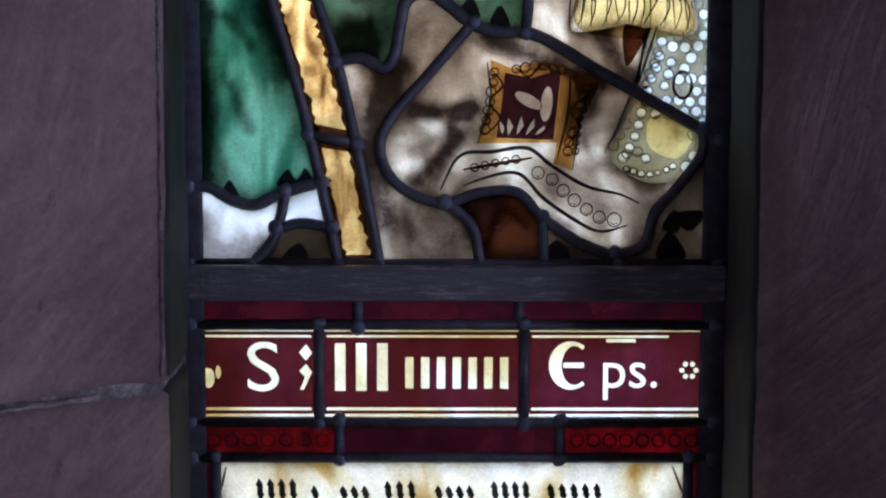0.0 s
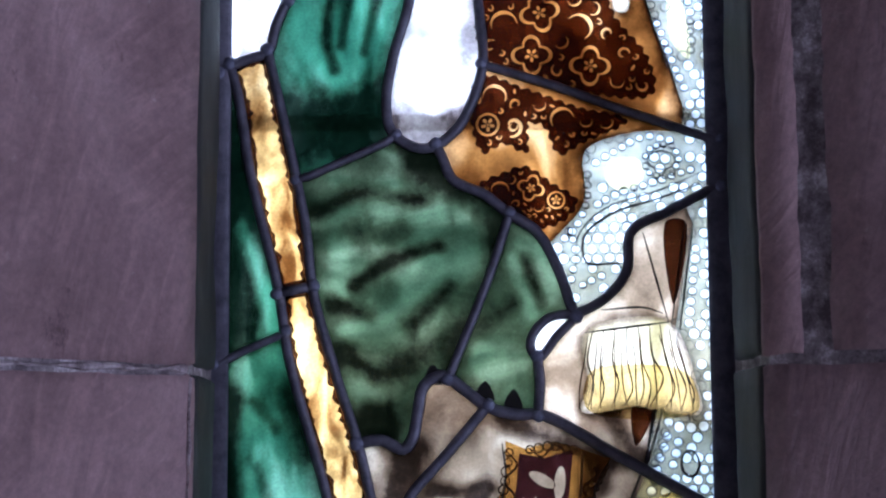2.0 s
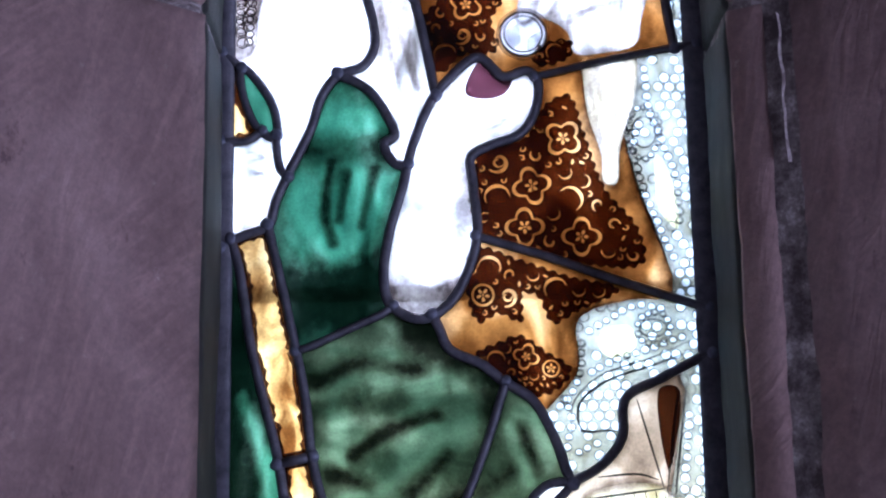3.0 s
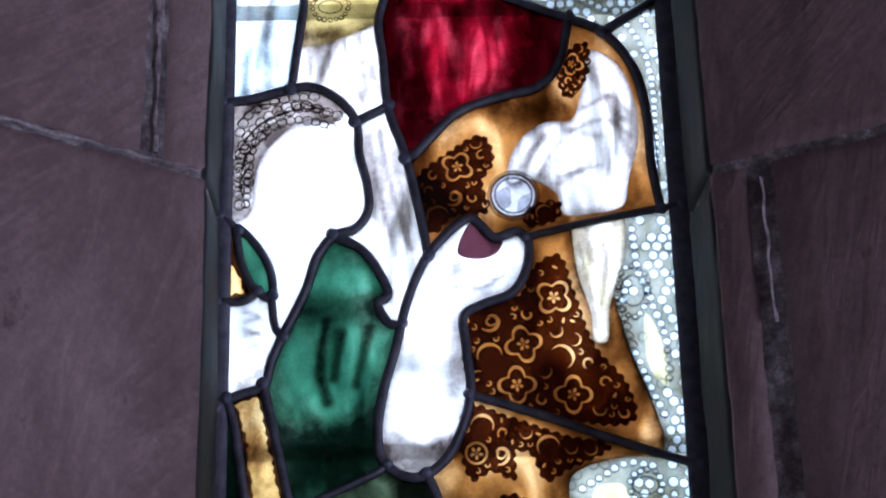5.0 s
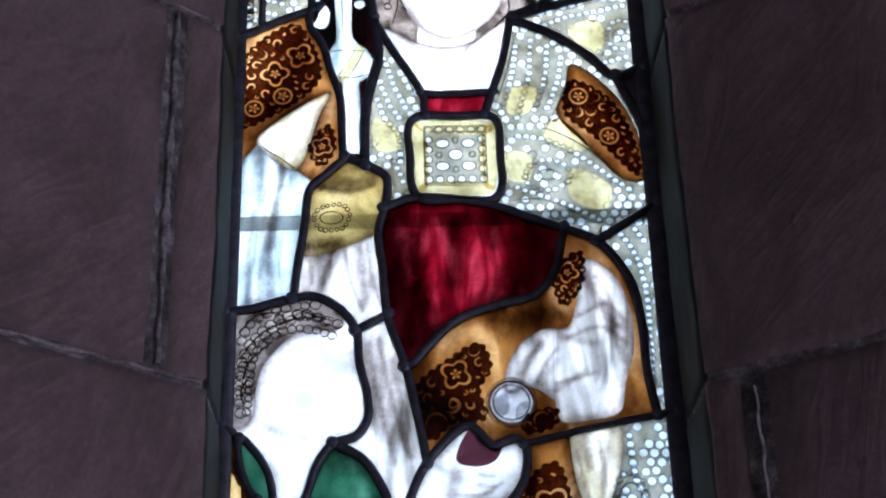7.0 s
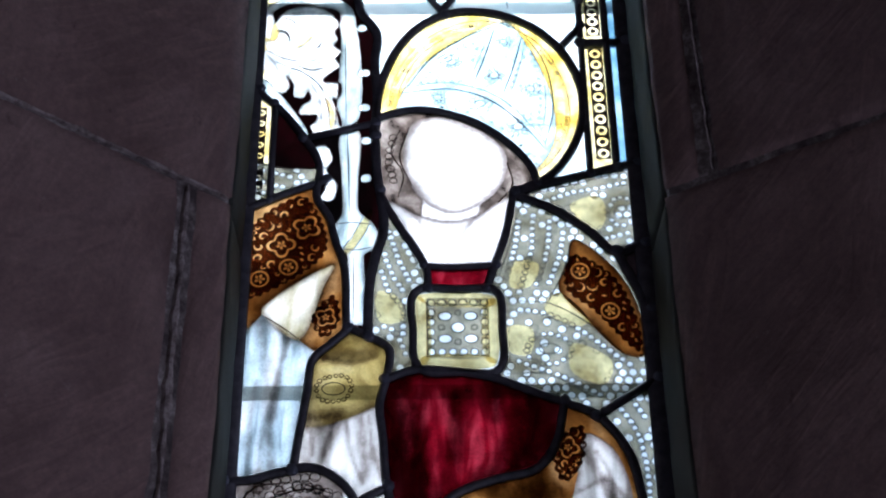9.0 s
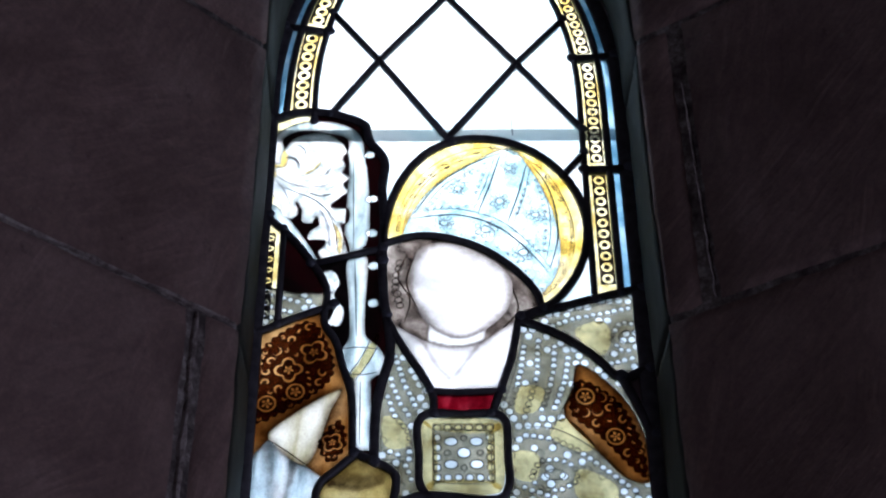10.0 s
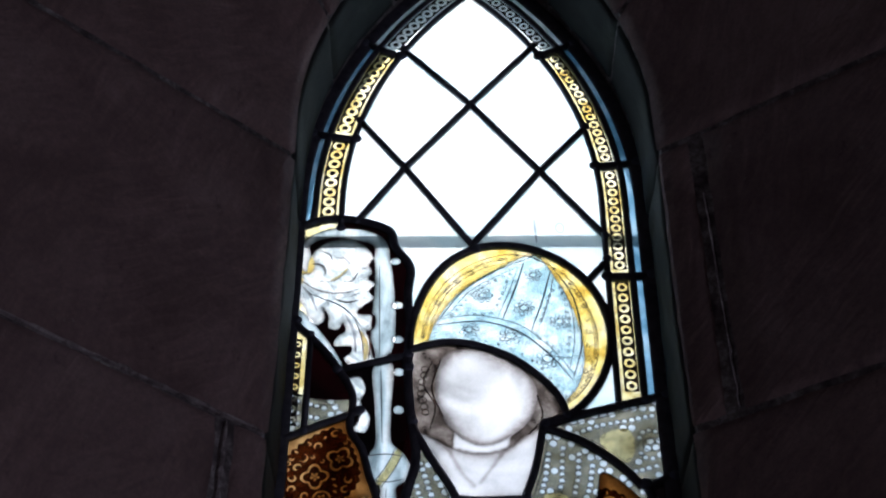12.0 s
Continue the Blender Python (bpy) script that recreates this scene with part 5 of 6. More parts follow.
pearls(STEELPAINT, 2.2, 10, (130, 2749), (140, 2695), (135, 2626))
pearls(STEELPAINT, 2.2, 10, (99, 2667), (119, 2650), (134, 2626))
pearls(STEELPAINT, 2.2, 10, (123, 2744), (103, 2687))
pearls(STEELPAINT, 3.2, 22, (-29, 2709), (-1, 2750), (50, 2785), (94, 2805))
pearls(STEELPAINT, 3.2, 20, (132, 2777), (158, 2722), (163, 2660), (155, 2610))
pearls(STEELPAINT, 1.8, 16, (-19, 2661), (33, 2661), (88, 2635), (132, 2577))
jewel((16, 2678), 6.0)
jewel((67, 2668), 7.0)
jewel((111, 2633), 7.0)
jewel((85, 2711), 6.5)
jewel((98, 2764), 5.5)
jewel((34, 2731), 6.0)
jewel((128, 2690), 6.0)
jewel((106, 2797), 5.0)
stroke(DARKBROWN, 1.4, (-43, 2664), (-38, 2699), (-12, 2753), (32, 2788), (83, 2797), (139, 2762), (169, 2698), (172, 2638), (153, 2589), (118, 2557))
stroke(DARKBROWN, 1.2, (-33, 2673), (-27, 2699), (-5, 2742), (31, 2773), (68, 2785))
pearls(DARKBROWN, 2.2, 6, (-41, 2664), (-34, 2699), (-10, 2744), (32, 2781), (68, 2792))
pearls(DARKBROWN, 2.2, 6, (142, 2752), (167, 2699), (168, 2638), (150, 2589), (122, 2563))
stroke(BLACKPAINT, 5, (-41, 2659), (-19, 2656), (16, 2657), (64, 2640), (104, 2607), (128, 2576))
# hair, plain
pearls(DARKBROWN, 5.5, 10.0, (-187, 2083), (-186, 2131), (-168, 2161), (-132, 2179), (-94, 2168))
pearls(DARKBROWN, 4.5, 8.5, (-178, 2094), (-175, 2133), (-154, 2157), (-123, 2163), (-91, 2153))
pearls(DARKBROWN, 4.0, 7.5, (-180, 2071), (-179, 2106))
pearls(DARKBROWN, 5, 10, (-186, 2069), (-189, 2105), (-179, 2138), (-157, 2162), (-123, 2177), (-89, 2167))
pearls(DARKBROWN, 5, 10, (-190, 2147), (-177, 2172), (-146, 2186), (-112, 2189))
pearls(DARKBROWN, 4.5, 9, (-36, 2622), (-42, 2589), (-35, 2549))
stroke(DARKBROWN, 2, (-29, 2630), (-39, 2597), (-25, 2565), (-31, 2533))
stroke(DARKBROWN, 2, (-19, 2630), (-29, 2589), (-15, 2549))
stroke(DARKBROWN, 2, (96, 2581), (101, 2549), (84, 2525))
stroke(DARKBROWN, 2, (-191, 2160), (-174, 2178), (-146, 2183))
stroke(DARKBROWN, 2, (-187, 2135), (-168, 2159), (-134, 2174), (-100, 2176))
stroke(DARKBROWN, 2, (-186, 2105), (-179, 2129), (-156, 2150))
stroke(DARKBROWN, 2, (-183, 2081), (-186, 2099), (-176, 2117))
stroke(DARKBROWN, 1.8, (-129, 2183), (-111, 2176), (-94, 2170))
stroke(SOFTPAINT, 2, (-12, 2510), (8, 2472), (20, 2457))
stroke(SOFTPAINT, 2, (60, 2510), (40, 2480), (27, 2461))
# crozier
stroke(BLACKPAINT, 1.4, (-97, 2781), (-93, 2639))
stroke(BLACKPAINT, 1.4, (-91, 2625), (-86, 2513))
stroke(BLACKPAINT, 1.4, (-80, 2453), (-79, 2373))
stroke(YELLOW, 9, (-61, 2517), (-75, 2483), (-96, 2449))
stroke(BLACKPAINT, 1.3, (-66, 2519), (-80, 2485), (-101, 2451))
stroke(BLACKPAINT, 1.3, (-56, 2515), (-70, 2481), (-91, 2447))
stroke(STEELPAINT, 2.2, (-175, 2805), (-162, 2799), (-157, 2786))
stroke(BLACKPAINT, 3.2, (-183, 2783), (-173, 2782), (-166, 2773), (-166, 2766))
stroke(BLACKPAINT, 2.2, (-142, 2753), (-131, 2756), (-124, 2770))
stroke(BROWNPAINT, 2, (-196, 2757), (-178, 2743), (-157, 2736), (-132, 2738), (-118, 2745))
stroke(BLACKPAINT, 3, (-153, 2727), (-138, 2721), (-121, 2724))
stroke(STEELPAINT, 2.4, (-189, 2738), (-167, 2727), (-145, 2716), (-127, 2698), (-116, 2680))
stroke(BROWNPAINT, 1.8, (-125, 2694), (-116, 2667), (-112, 2633))
stroke(BROWNPAINT, 1.8, (-110, 2678), (-105, 2654), (-107, 2631))
stroke(STEELPAINT, 1.8, (-175, 2755), (-158, 2754), (-144, 2764), (-136, 2775))
stroke(STEELPAINT, 1.6, (-121, 2775), (-112, 2777))
stroke(STEELPAINT, 1.6, (-132, 2729), (-118, 2738))
stroke(GREYPAINT, 3, (-193, 2747), (-181, 2729), (-173, 2707))
stroke(GREYPAINT, 4, (-137, 2702), (-126, 2676), (-122, 2642))
stroke(GREYPAINT, 3, (-152, 2794), (-142, 2792), (-134, 2782))
stroke(STEELPAINT, 1.6, (-168, 2827), (-163, 2820))
stroke(BLACKPAINT, 2, (-128, 2820), (-126, 2817))
stroke(YELLOW, 4, (-158, 2757), (-146, 2764), (-138, 2777))
stroke(YELLOW, 6, (-117, 2676), (-110, 2655), (-110, 2632))
stroke(BLACKPAINT, 1.6, (-102, 2497), (-82, 2499), (-60, 2496))
stroke(BLACKPAINT, 1.6, (-100, 2466), (-80, 2462), (-59, 2466))
# scroll and its writing
stroke(BLACKPAINT, 2, (-174, 1197), (-179, 1175))
stroke(BLACKPAINT, 2, (209, 1198), (220, 1170))

# faint marks on the quarries
oval(GREYPAINT, (73, 2845), 6, 9)
oval(GREYPAINT, (136, 2843), 6, 9)
stroke(GREYPAINT, 3, (103, 2857), (105, 2818))
stroke(SOFTPAINT, 5, (47, 2833), (113, 2823), (178, 2808))
stroke(SOFTPAINT, 4, (-109, 2868), (-49, 2856), (-4, 2862))
stroke(SOFTPAINT, 4, (55, 2867), (122, 2875), (177, 2862))

# borders of small rings on a dark ground beside the quarries
def ring_border(cx, r0, r1, start, end):
    """start, end: metres along the border from the springing; below it the border runs straight down."""
    side = -1 if cx > AXIS else 1
    rm, half = (r0 + r1) / 2, (r1 - r0) / 2 - 6.6

    def at(s, off):
        a = max(s, 0) / rm
        return np.array([cx + side * (rm + off) * math.cos(a), SPRING + (rm + off) * math.sin(a) + min(s, 0)])

    n = max(4, int((end - start) / 9))
    ss = np.linspace(start, end, n)
    outer = [at(s, half) for s in ss] + [at(s, -half) for s in ss[::-1]]
    loops = [np.array(outer)]
    k = int((end - start) / 15.5)
    for j in range(k):
        s = start + (j + 0.5) * (end - start) / k
        c = at(s, 0)
        loops += [circle(c[0], c[1], half * 0.76, half * 0.76), circle(c[0], c[1], half * 0.4, half * 0.4, 10)]
    c = at((start + end) / 2, 0)
    bm, y = paint_mesh(c[0], c[1], BLACKPAINT)
    fill(bm, y, loops)


ring_border(CL, 603, 638, -26, 112)
ring_border(CL, 603, 638, 130, 296)
ring_border(CL, 603, 638, 314, 478)
ring_border(CR, 603, 634, -305, -138)
ring_border(CR, 603, 634, -118, 54)
ring_border(CR, 603, 634, 72, 294)
ring_border(CR, 603, 634, 312, 476)
ring_border(CL, 634, 658, -352, -226)

# pearls of the clasp
bm, y = paint_mesh(35, 2358, GROUND)
STUDS = [(6 + i * 11.6, 2332 + j * 12.2, 4.6, 4.6) for i in range(6) for j in range(6) if i in (0, 5) or j in (0, 5)]
STUDS += [(35, 2362, 7, 6), (21, 2376, 7.5, 5.5), (49, 2376, 7.5, 5.5), (21, 2348, 7.5, 5.5), (49, 2348, 7.5, 5.5)]
fill(bm, y, [rect(0.5, 69, 2326, 2399)] + [circle(x, z, rx, rz, 12) for x, z, rx, rz in STUDS])
bm, y = paint_mesh(35, 2360, BLACKPAINT)
for i in range(6):
    for j in range(6):
        if i in (0, 5) or j in (0, 5):
            ring_on(bm, y, 6 + i * 11.6, 2332 + j * 12.2, 4.8, 4.8, 1.4, 10)
for x, z, rx, rz in ((35, 2362, 8, 7), (21, 2376, 8, 6), (49, 2376, 8, 6), (21, 2348, 8, 6), (49, 2348, 8, 6), (35, 2380, 4, 4), (35, 2344, 4, 4), (17, 2362, 4, 4), (53, 2362, 4, 4)):
    ring_on(bm, y, x, z, rx, rz, 1.5, 14)

# ruby pearls in the narrow strips
for x0, x1 in ((-192, -84), (120, 232)):
    n = int((x1 - x0) / 14)
    for k in range(n):
        x = x0 + (k + 0.5) * (x1 - x0) / n
        bm, y = paint_mesh(x, 1220, BLACKPAINT)
        ring_on(bm, y, x, 1220, 6.4, 6.4, 1.6, 12)

# matted ground of the pearled bands, with the pearls left light
for number in list(PANE):
    loop, ob, mat, holes = PANE[number]
    if mat not in (PEARL, PEARLGOLD) or inside((35, 2360), loop):
        continue
    rows, placed = [], []
    for x, z, r in PEARL_AT.get(ob.name, []):
        if all(math.hypot(x - a, z - b) > (r + c) * 0.9 for a, b, c in placed):
            placed.append((x, z, r))
    lo, hi = loop.min(0), loop.max(0)
    row = 0
    for z in np.arange(lo[1] + 5, hi[1], 9.0):
        row += 1
        for x in np.arange(lo[0] + 4 + 5.2 * (row % 2), hi[0], 10.4):
            px, pz, r = x + random.uniform(-0.8, 0.8), z + random.uniform(-0.8, 0.8), random.uniform(4.6, 5.2)
            if any(inside((px, pz), g) for g in GOLD_FIELDS) or any(math.hypot(px - a, pz - b) < r + c - 0.4 for a, b, c in placed):
                continue
            placed.append((px, pz, r))
            if inside((px, pz), loop) and not any(inside((px, pz), h) for h in holes):
                bm, y = paint_mesh(px, pz, BLACKPAINT)
                ring_on(bm, y, px, pz, r, r, 0.9, 12)
    free = []
    for x, z, r in placed:
        if all(inside((x + (r + 0.6) * math.cos(a), z + (r + 0.6) * math.sin(a)), loop) for a in np.arange(6) * math.pi / 3) and not any(inside((x, z), h) for h in holes):
            free.append(circle(x, z, r * 0.98, r * 0.98, 10))
    c = loop.mean(0)
    bm = bmesh.new()
    fields = [g for g in GOLD_FIELDS if inside(g.mean(0), loop) and not any(inside(g.mean(0), h) for h in holes)]
    free = [q for q in free if not any(inside(q[0], g) or inside(q[5], g) for g in fields)]
    fill(bm, -0.00035, [loop, *holes, *fields, *free])
    link_mesh("painted_detail", bm, GROUND, ob)

# ragged brown bark along the sides of the gold staff
for number in list(PANE):
    loop, ob, mat, _ = PANE[number]
    if mat is GOLD:
        d = np.roll(loop, -1, 0) - np.roll(loop, 1, 0)
        d /= np.maximum(np.linalg.norm(d, axis=1), 1e-9)[:, None]
        bm, y = paint_mesh(*loop.mean(0), DARKBROWN)
        a, b = [], []
        for p, v in zip(loop, d):
            w = 7.5 + 4.0 * noise.noise(Vector((p[0] * 0.21, p[1] * 0.21, 1.0))) + random.uniform(-1.2, 1.2)
            a.append(bm.verts.new((p[0] / 1000, y, p[1] / 1000)))
            b.append(bm.verts.new(((p[0] - v[1] * w) / 1000, y, (p[1] + v[0] * w) / 1000)))
        for j in range(len(loop)):
            bm.faces.new((a[j], a[j - 1], b[j - 1], b[j]))

# matting painted along the sides of panes
BRUSHED = {GREEN: (0.12, 0.75, 12), OLIVE: (0.26, 0.65, 10), DRABLIGHT: (0.09, 0.6, 9), RED: (0.1, 0.8, 13), AMBER: (0.2, 0.65, 10), WHITE: (0.02, 0.75, 11), GOLD: (0.0, 0.5, 4),
           BROWN: (0.2, 0.7, 12), CUFF: (0.08, 0.6, 9), FOLDS: (0.05, 0.55, 8), BLUEWHITE: (0.04, 0.5, 7), DRAB: (0.25, 0.6, 12), CREAM: (0.06, 0.55, 9), PEARL: (0.0, 0.4, 5),
           PEARLGOLD: (0.0, 0.4, 6), MITRE: (0.0, 0.3, 4), HALO: (0.0, 0.35, 4), FACE: (0.02, 0.6, 9), HAIR: (0.28, 0.3, 5), SCROLL: (0.03, 0.5, 9), LEAF: (0.0, 0.35, 4), PALE: (0.1, 0.4, 7)}
for number in list(PANE):
    loop, ob, mat, holes = PANE[number]
    if mat in BRUSHED:
        matting(loop, ob, holes, *BRUSHED[mat])

# ---- the band with writing: ruby ground, letters left open ----
def glyph_loops(text, x, z, height, squeeze=1.0):
    """Outlines of letters in the built-in font, set at a place on the glass."""
    curve = bpy.data.curves.new("letters", "FONT")
    curve.body, curve.size, curve.offset = text, 1.0, 0.03
    holder = bpy.data.objects.new("letters", curve)
    scene.collection.objects.link(holder)
    flat = holder.to_curve(bpy.context.evaluated_depsgraph_get())
    loops = []
    for sp in flat.splines:
        pts, b = [], sp.bezier_points
        if not len(b):
            loops.append(np.array([(p.co.x, p.co.y) for p in sp.points]))
            continue
        for p, q in zip(b, [*b[1:], b[0]]):
            for s in np.arange(4) / 4:
                v = p.co * (1 - s) ** 3 + p.handle_right * 3 * s * (1 - s) ** 2 + q.handle_left * 3 * s * s * (1 - s) + q.co * s ** 3
                pts.append((v.x, v.y))
        loops.append(np.array(pts))
    holder.to_curve_clear()
    bpy.data.objects.remove(holder)
    k = height / 0.72
    return [np.stack([x + l[:, 0] * k * squeeze, z + l[:, 1] * k], 1) for l in loops]


def stem(x, z0, z1, w=6.5):
    """One broken stroke of black-letter: lozenge ends on an upright."""
    return np.array([(x - w / 2, z0 + 4), (x + 1, z0 - 1), (x + w / 2 + 1.5, z0 + 5), (x + w / 2, z0 + 6), (x + w / 2, z1 - 4), (x - 1, z1 + 1), (x - w / 2 - 1.5, z1 - 5), (x - w / 2, z1 - 6)])


def uncial_e(x, z):
    """A round capital E: an open bow with swelling sides and a bar."""
    a = np.linspace(radians(52), radians(308), 18)
    out = np.stack([x + 19 * np.cos(a), z + 21 * np.sin(a)], 1)
    inn = np.stack([x + 3 + 11 * np.cos(a[::-1]), z + 17 * np.sin(a[::-1])], 1)
    return [np.concatenate([out, inn]), rect(x - 6.5, x + 11, z - 2, z + 2.5)]


BAND = 1243, 1314
for x0, x1, holes in (
    (-196, -98.5, glyph_loops("S", -158, 1263, 44, 1.15) + [np.array([(-111, 1296), (-105, 1303), (-99.8, 1296), (-105, 1289)]), np.array([(-111, 1280), (-105, 1286), (-100, 1279), (-107, 1264), (-110, 1264), (-106, 1275)])]
     + [circle(-188, 1274, 5, 9, 10), circle(-180, 1279, 2.5, 6, 8)]),
    (-89.5, 76.5, [rect(x - 4.5, x + 4.5, 1263, 1304) for x in (-76, -58, -40)]
     + [rect(x - 3.5, x + 3.5, 1265, 1292) for x in (-17, -3.5, 10, 23.5, 37, 50.5, 64)]),
    (85.5, 236, uncial_e(121, 1285) + glyph_loops("ps.", 146, 1266, 34, 0.98) + [rect(151, 176, 1305, 1308)] + [circle(222 + 6 * math.cos(k * 1.05), 1281 + 6 * math.sin(k * 1.05), 2.4, 2.4, 7) for k in range(6)])):
    bm, y = paint_mesh((x0 + x1) / 2, 1318 - 6, REDPAINT)
    fill(bm, y, [rect(x0, x1, *BAND), rect(x0 + 2, x1 - 2, BAND[0] + 3, BAND[0] + 5.5), rect(x0 + 2, x1 - 2 - 30 * (x0 > 0), BAND[1] - 5, BAND[1] - 3)] + holes)

# scroll: rows of writing too cut off to read, as plain bars
for x0, x1, z0, z1 in ((-150, -112, 1168, 1186), (-104, -92, 1168, 1180), (-78, -50, 1168, 1180), (-40, -10, 1168, 1184), (4, 40, 1168, 1180), (52, 88, 1168, 1184), (100, 150, 1168, 1182), (-150, 160, 1120, 1134), (-150, 150, 1072, 1086)):
    n = max(1, int((x1 - x0) / 9))
    for k in range(n):
        bm, y = paint_mesh(20, 1120, BLACKPAINT)
        fill(bm, y, [stem(x0 + (k + 0.5) * (x1 - x0) / n, z0, z1, 5.0)])

for (pane, mat), bm in PAINT.items():
    link_mesh("painted_detail", bm, mat, pane)


# ---- stone opening: reveal, splayed jambs and arch ----


AX, SP = 0.026, 2.905          # axis of the opening and height of its springing
SILL, FACE_Y = 0.98, -0.14


def outline(u, d):
    """The opening's lining: u runs up the one jamb (0 to 1), round the arch (1 to 3) and down the other (3 to 4); d is the way in metres
    from the glass into the room: first a straight reveal, then a splay."""
    y = -d
    out = max(0.0, d + FACE_Y)
    left = -0.200 + 0.02 * min(d, 0.14) - 1.08 * out
    right = 0.247 + 1.45 * out
    spring = SP
    mid, half = (left + right) / 2, (right - left) / 2
    r = half * 2.9
    top = math.acos((r - half) / r)
    if u <= 1:
        return Vector((left, y, SILL + (spring - SILL) * u))
    if u >= 3:
        return Vector((right, y, SILL + (spring - SILL) * (4 - u)))
    if u <= 2:
        a = top * (u - 1)
        return Vector((left + r - r * math.cos(a), y, spring + r * math.sin(a)))
    a = top * (3 - u)
    return Vector((right - r + r * math.cos(a), y, spring + r * math.sin(a)))


def u_of(z):
    return (z - SILL) / (SP - SILL)


def lining_normal(u, d):
    p = outline(u, d)
    du = (outline(min(u + 0.004, 4), d) - outline(max(u - 0.004, 0), d)).normalized()
    dd = (outline(u, d + 0.004) - outline(u, max(d - 0.004, 0))).normalized()
    n = du.cross(dd).normalized()
    if n.dot(Vector((AX, 0, p.z)) - p) < 0 and (u <= 1 or u >= 3) or (1 < u < 3 and n.z > 0):
        n = -n
    return p, du, dd, n


def lining_stone(u0, u1, d0, d1, lift=0.0, gap=0.002):
    """One dressed stone of the lining, with worn, chipped edges."""
    p0, p1 = outline(u0, (d0 + d1) / 2), outline(u1, (d0 + d1) / 2)
    nu = max(4, min(30, int((p1 - p0).length / 0.016)))
    nd = max(3, min(20, int((d1 - d0) / 0.014)))
    seed = random.uniform(0, 50)
    grid = []
    for i in range(nu + 3):
        row = []
        for j in range(nd + 3):
            fu, fd = min(max((i - 1) / nu, 0), 1), min(max((j - 1) / nd, 0), 1)
            p, du, dd, n = lining_normal(u0 + (u1 - u0) * fu, d0 + (d1 - d0) * fd)
            edge_u, edge_d = i in (0, nu + 2), j in (0, nd + 2)
            chip = 0.004 + 0.0035 * noise.noise(p * 40.0 + Vector((seed, 0, 0))) + 0.003 * max(0, noise.noise(p * 14.0 + Vector((0, seed, 0))))
            inset_u = gap if edge_u else (gap + chip if i in (1, nu + 1) else 0)
            inset_d = gap if edge_d else (gap + chip if j in (1, nd + 1) else 0)
            p = p + du * inset_u * (1 if i <= 1 else -1) + dd * inset_d * (1 if j <= 1 else -1)
            sink = 0.010 if (edge_u or edge_d) else (0.0012 if i in (1, nu + 1) or j in (1, nd + 1) else 0.0)
            wob = 0.0022 * noise.noise(p * 9.0) + 0.0014 * noise.noise(p * 31.0 + Vector((seed, 0, 0)))
            row.append(p + n * (lift + wob - sink))
        grid.append(row)
    bm = bmesh.new()
    vs = [[bm.verts.new(p) for p in row] for row in grid]
    for a, b in zip(vs, vs[1:]):
        for j in range(len(a) - 1):
            bm.faces.new((a[j], a[j + 1], b[j + 1], b[j]))
    for f in bm.faces:
        f.smooth = True
    bmesh.ops.recalc_face_normals(bm, faces=bm.faces[:])
    return bm


def joint_strip(a, b, wide, bare=0.15):
    """Mortar smeared along a joint, from (u, d) to (u, d): uneven, gone in places."""
    n = max(6, int((outline(*a) - outline(*b)).length / 0.005))
    bm, rows, seed = bmesh.new(), [], random.uniform(0, 60)
    for k in range(n + 1):
        f = k / n
        u, d = a[0] + (b[0] - a[0]) * f, a[1] + (b[1] - a[1]) * f
        p, du, dd, nn = lining_normal(u, d)
        side = dd if abs(a[1] - b[1]) < 0.01 else du
        v = noise.noise(Vector((seed, k * 0.16, 0))) + 0.5 * noise.noise(Vector((seed, k * 0.55, 3)))
        w = max(0.0005, wide / 2 * (1 + 1.0 * v - bare))
        off = 0.0018 * noise.noise(Vector((seed, k * 0.3, 9)))
        rows.append([bm.verts.new(p + side * (off + w * s) + nn * h) for s, h in ((-1, -0.007), (-0.6, 0.0004), (0, 0.0016 + 0.001 * v), (0.6, 0.0004), (1, -0.007))])
    for r, q in zip(rows, rows[1:]):
        for j in range(4):
            bm.faces.new((r[j], r[j + 1], q[j + 1], q[j]))
    bmesh.ops.recalc_face_normals(bm, faces=bm.faces[:])
    return link_mesh("mortar_joint", bm, CHALK, wall, "pale crumbling lime mortar")


DEEP = 0.95
lining = bmesh.new()
us = [k / 6 for k in range(7)] + [1 + k / 14 for k in range(1, 29)] + [3 + k / 6 for k in range(1, 7)]
ds = [-0.08, 0.0, 0.07, 0.14, 0.35, 0.6, DEEP]
rows = []
for u in us:
    row = []
    for d in ds:
        p = outline(u, max(d, 0))
        back = Vector((0, 0.08 if d < 0 else 0, 0))
        out = (p - Vector((AX, p.y, min(p.z, SP)))).normalized() * 0.0065
        row.append(lining.verts.new(p + back + out))
    rows.append(row)
for a, b in zip(rows, rows[1:]):
    for j in range(len(ds) - 1):
        lining.faces.new((a[j], a[j + 1], b[j + 1], b[j]))
# the wall's face in the room, round the opening
rim = [rows[k][-1] for k in range(len(us))]
far = []
for k, u in enumerate(us):
    p = rim[k].co
    if u <= 1:
        q = (-3.0, p.y, p.z if k else 0.0)
    elif u >= 3:
        q = (4.0, p.y, p.z if k < len(us) - 1 else 0.0)
    else:
        q = (-3.0 + 7.0 * (u - 1) / 2, p.y, 5.4)
    far.append(lining.verts.new(q))
for k in range(len(us) - 1):
    lining.faces.new((rim[k], rim[k + 1], far[k + 1], far[k]))
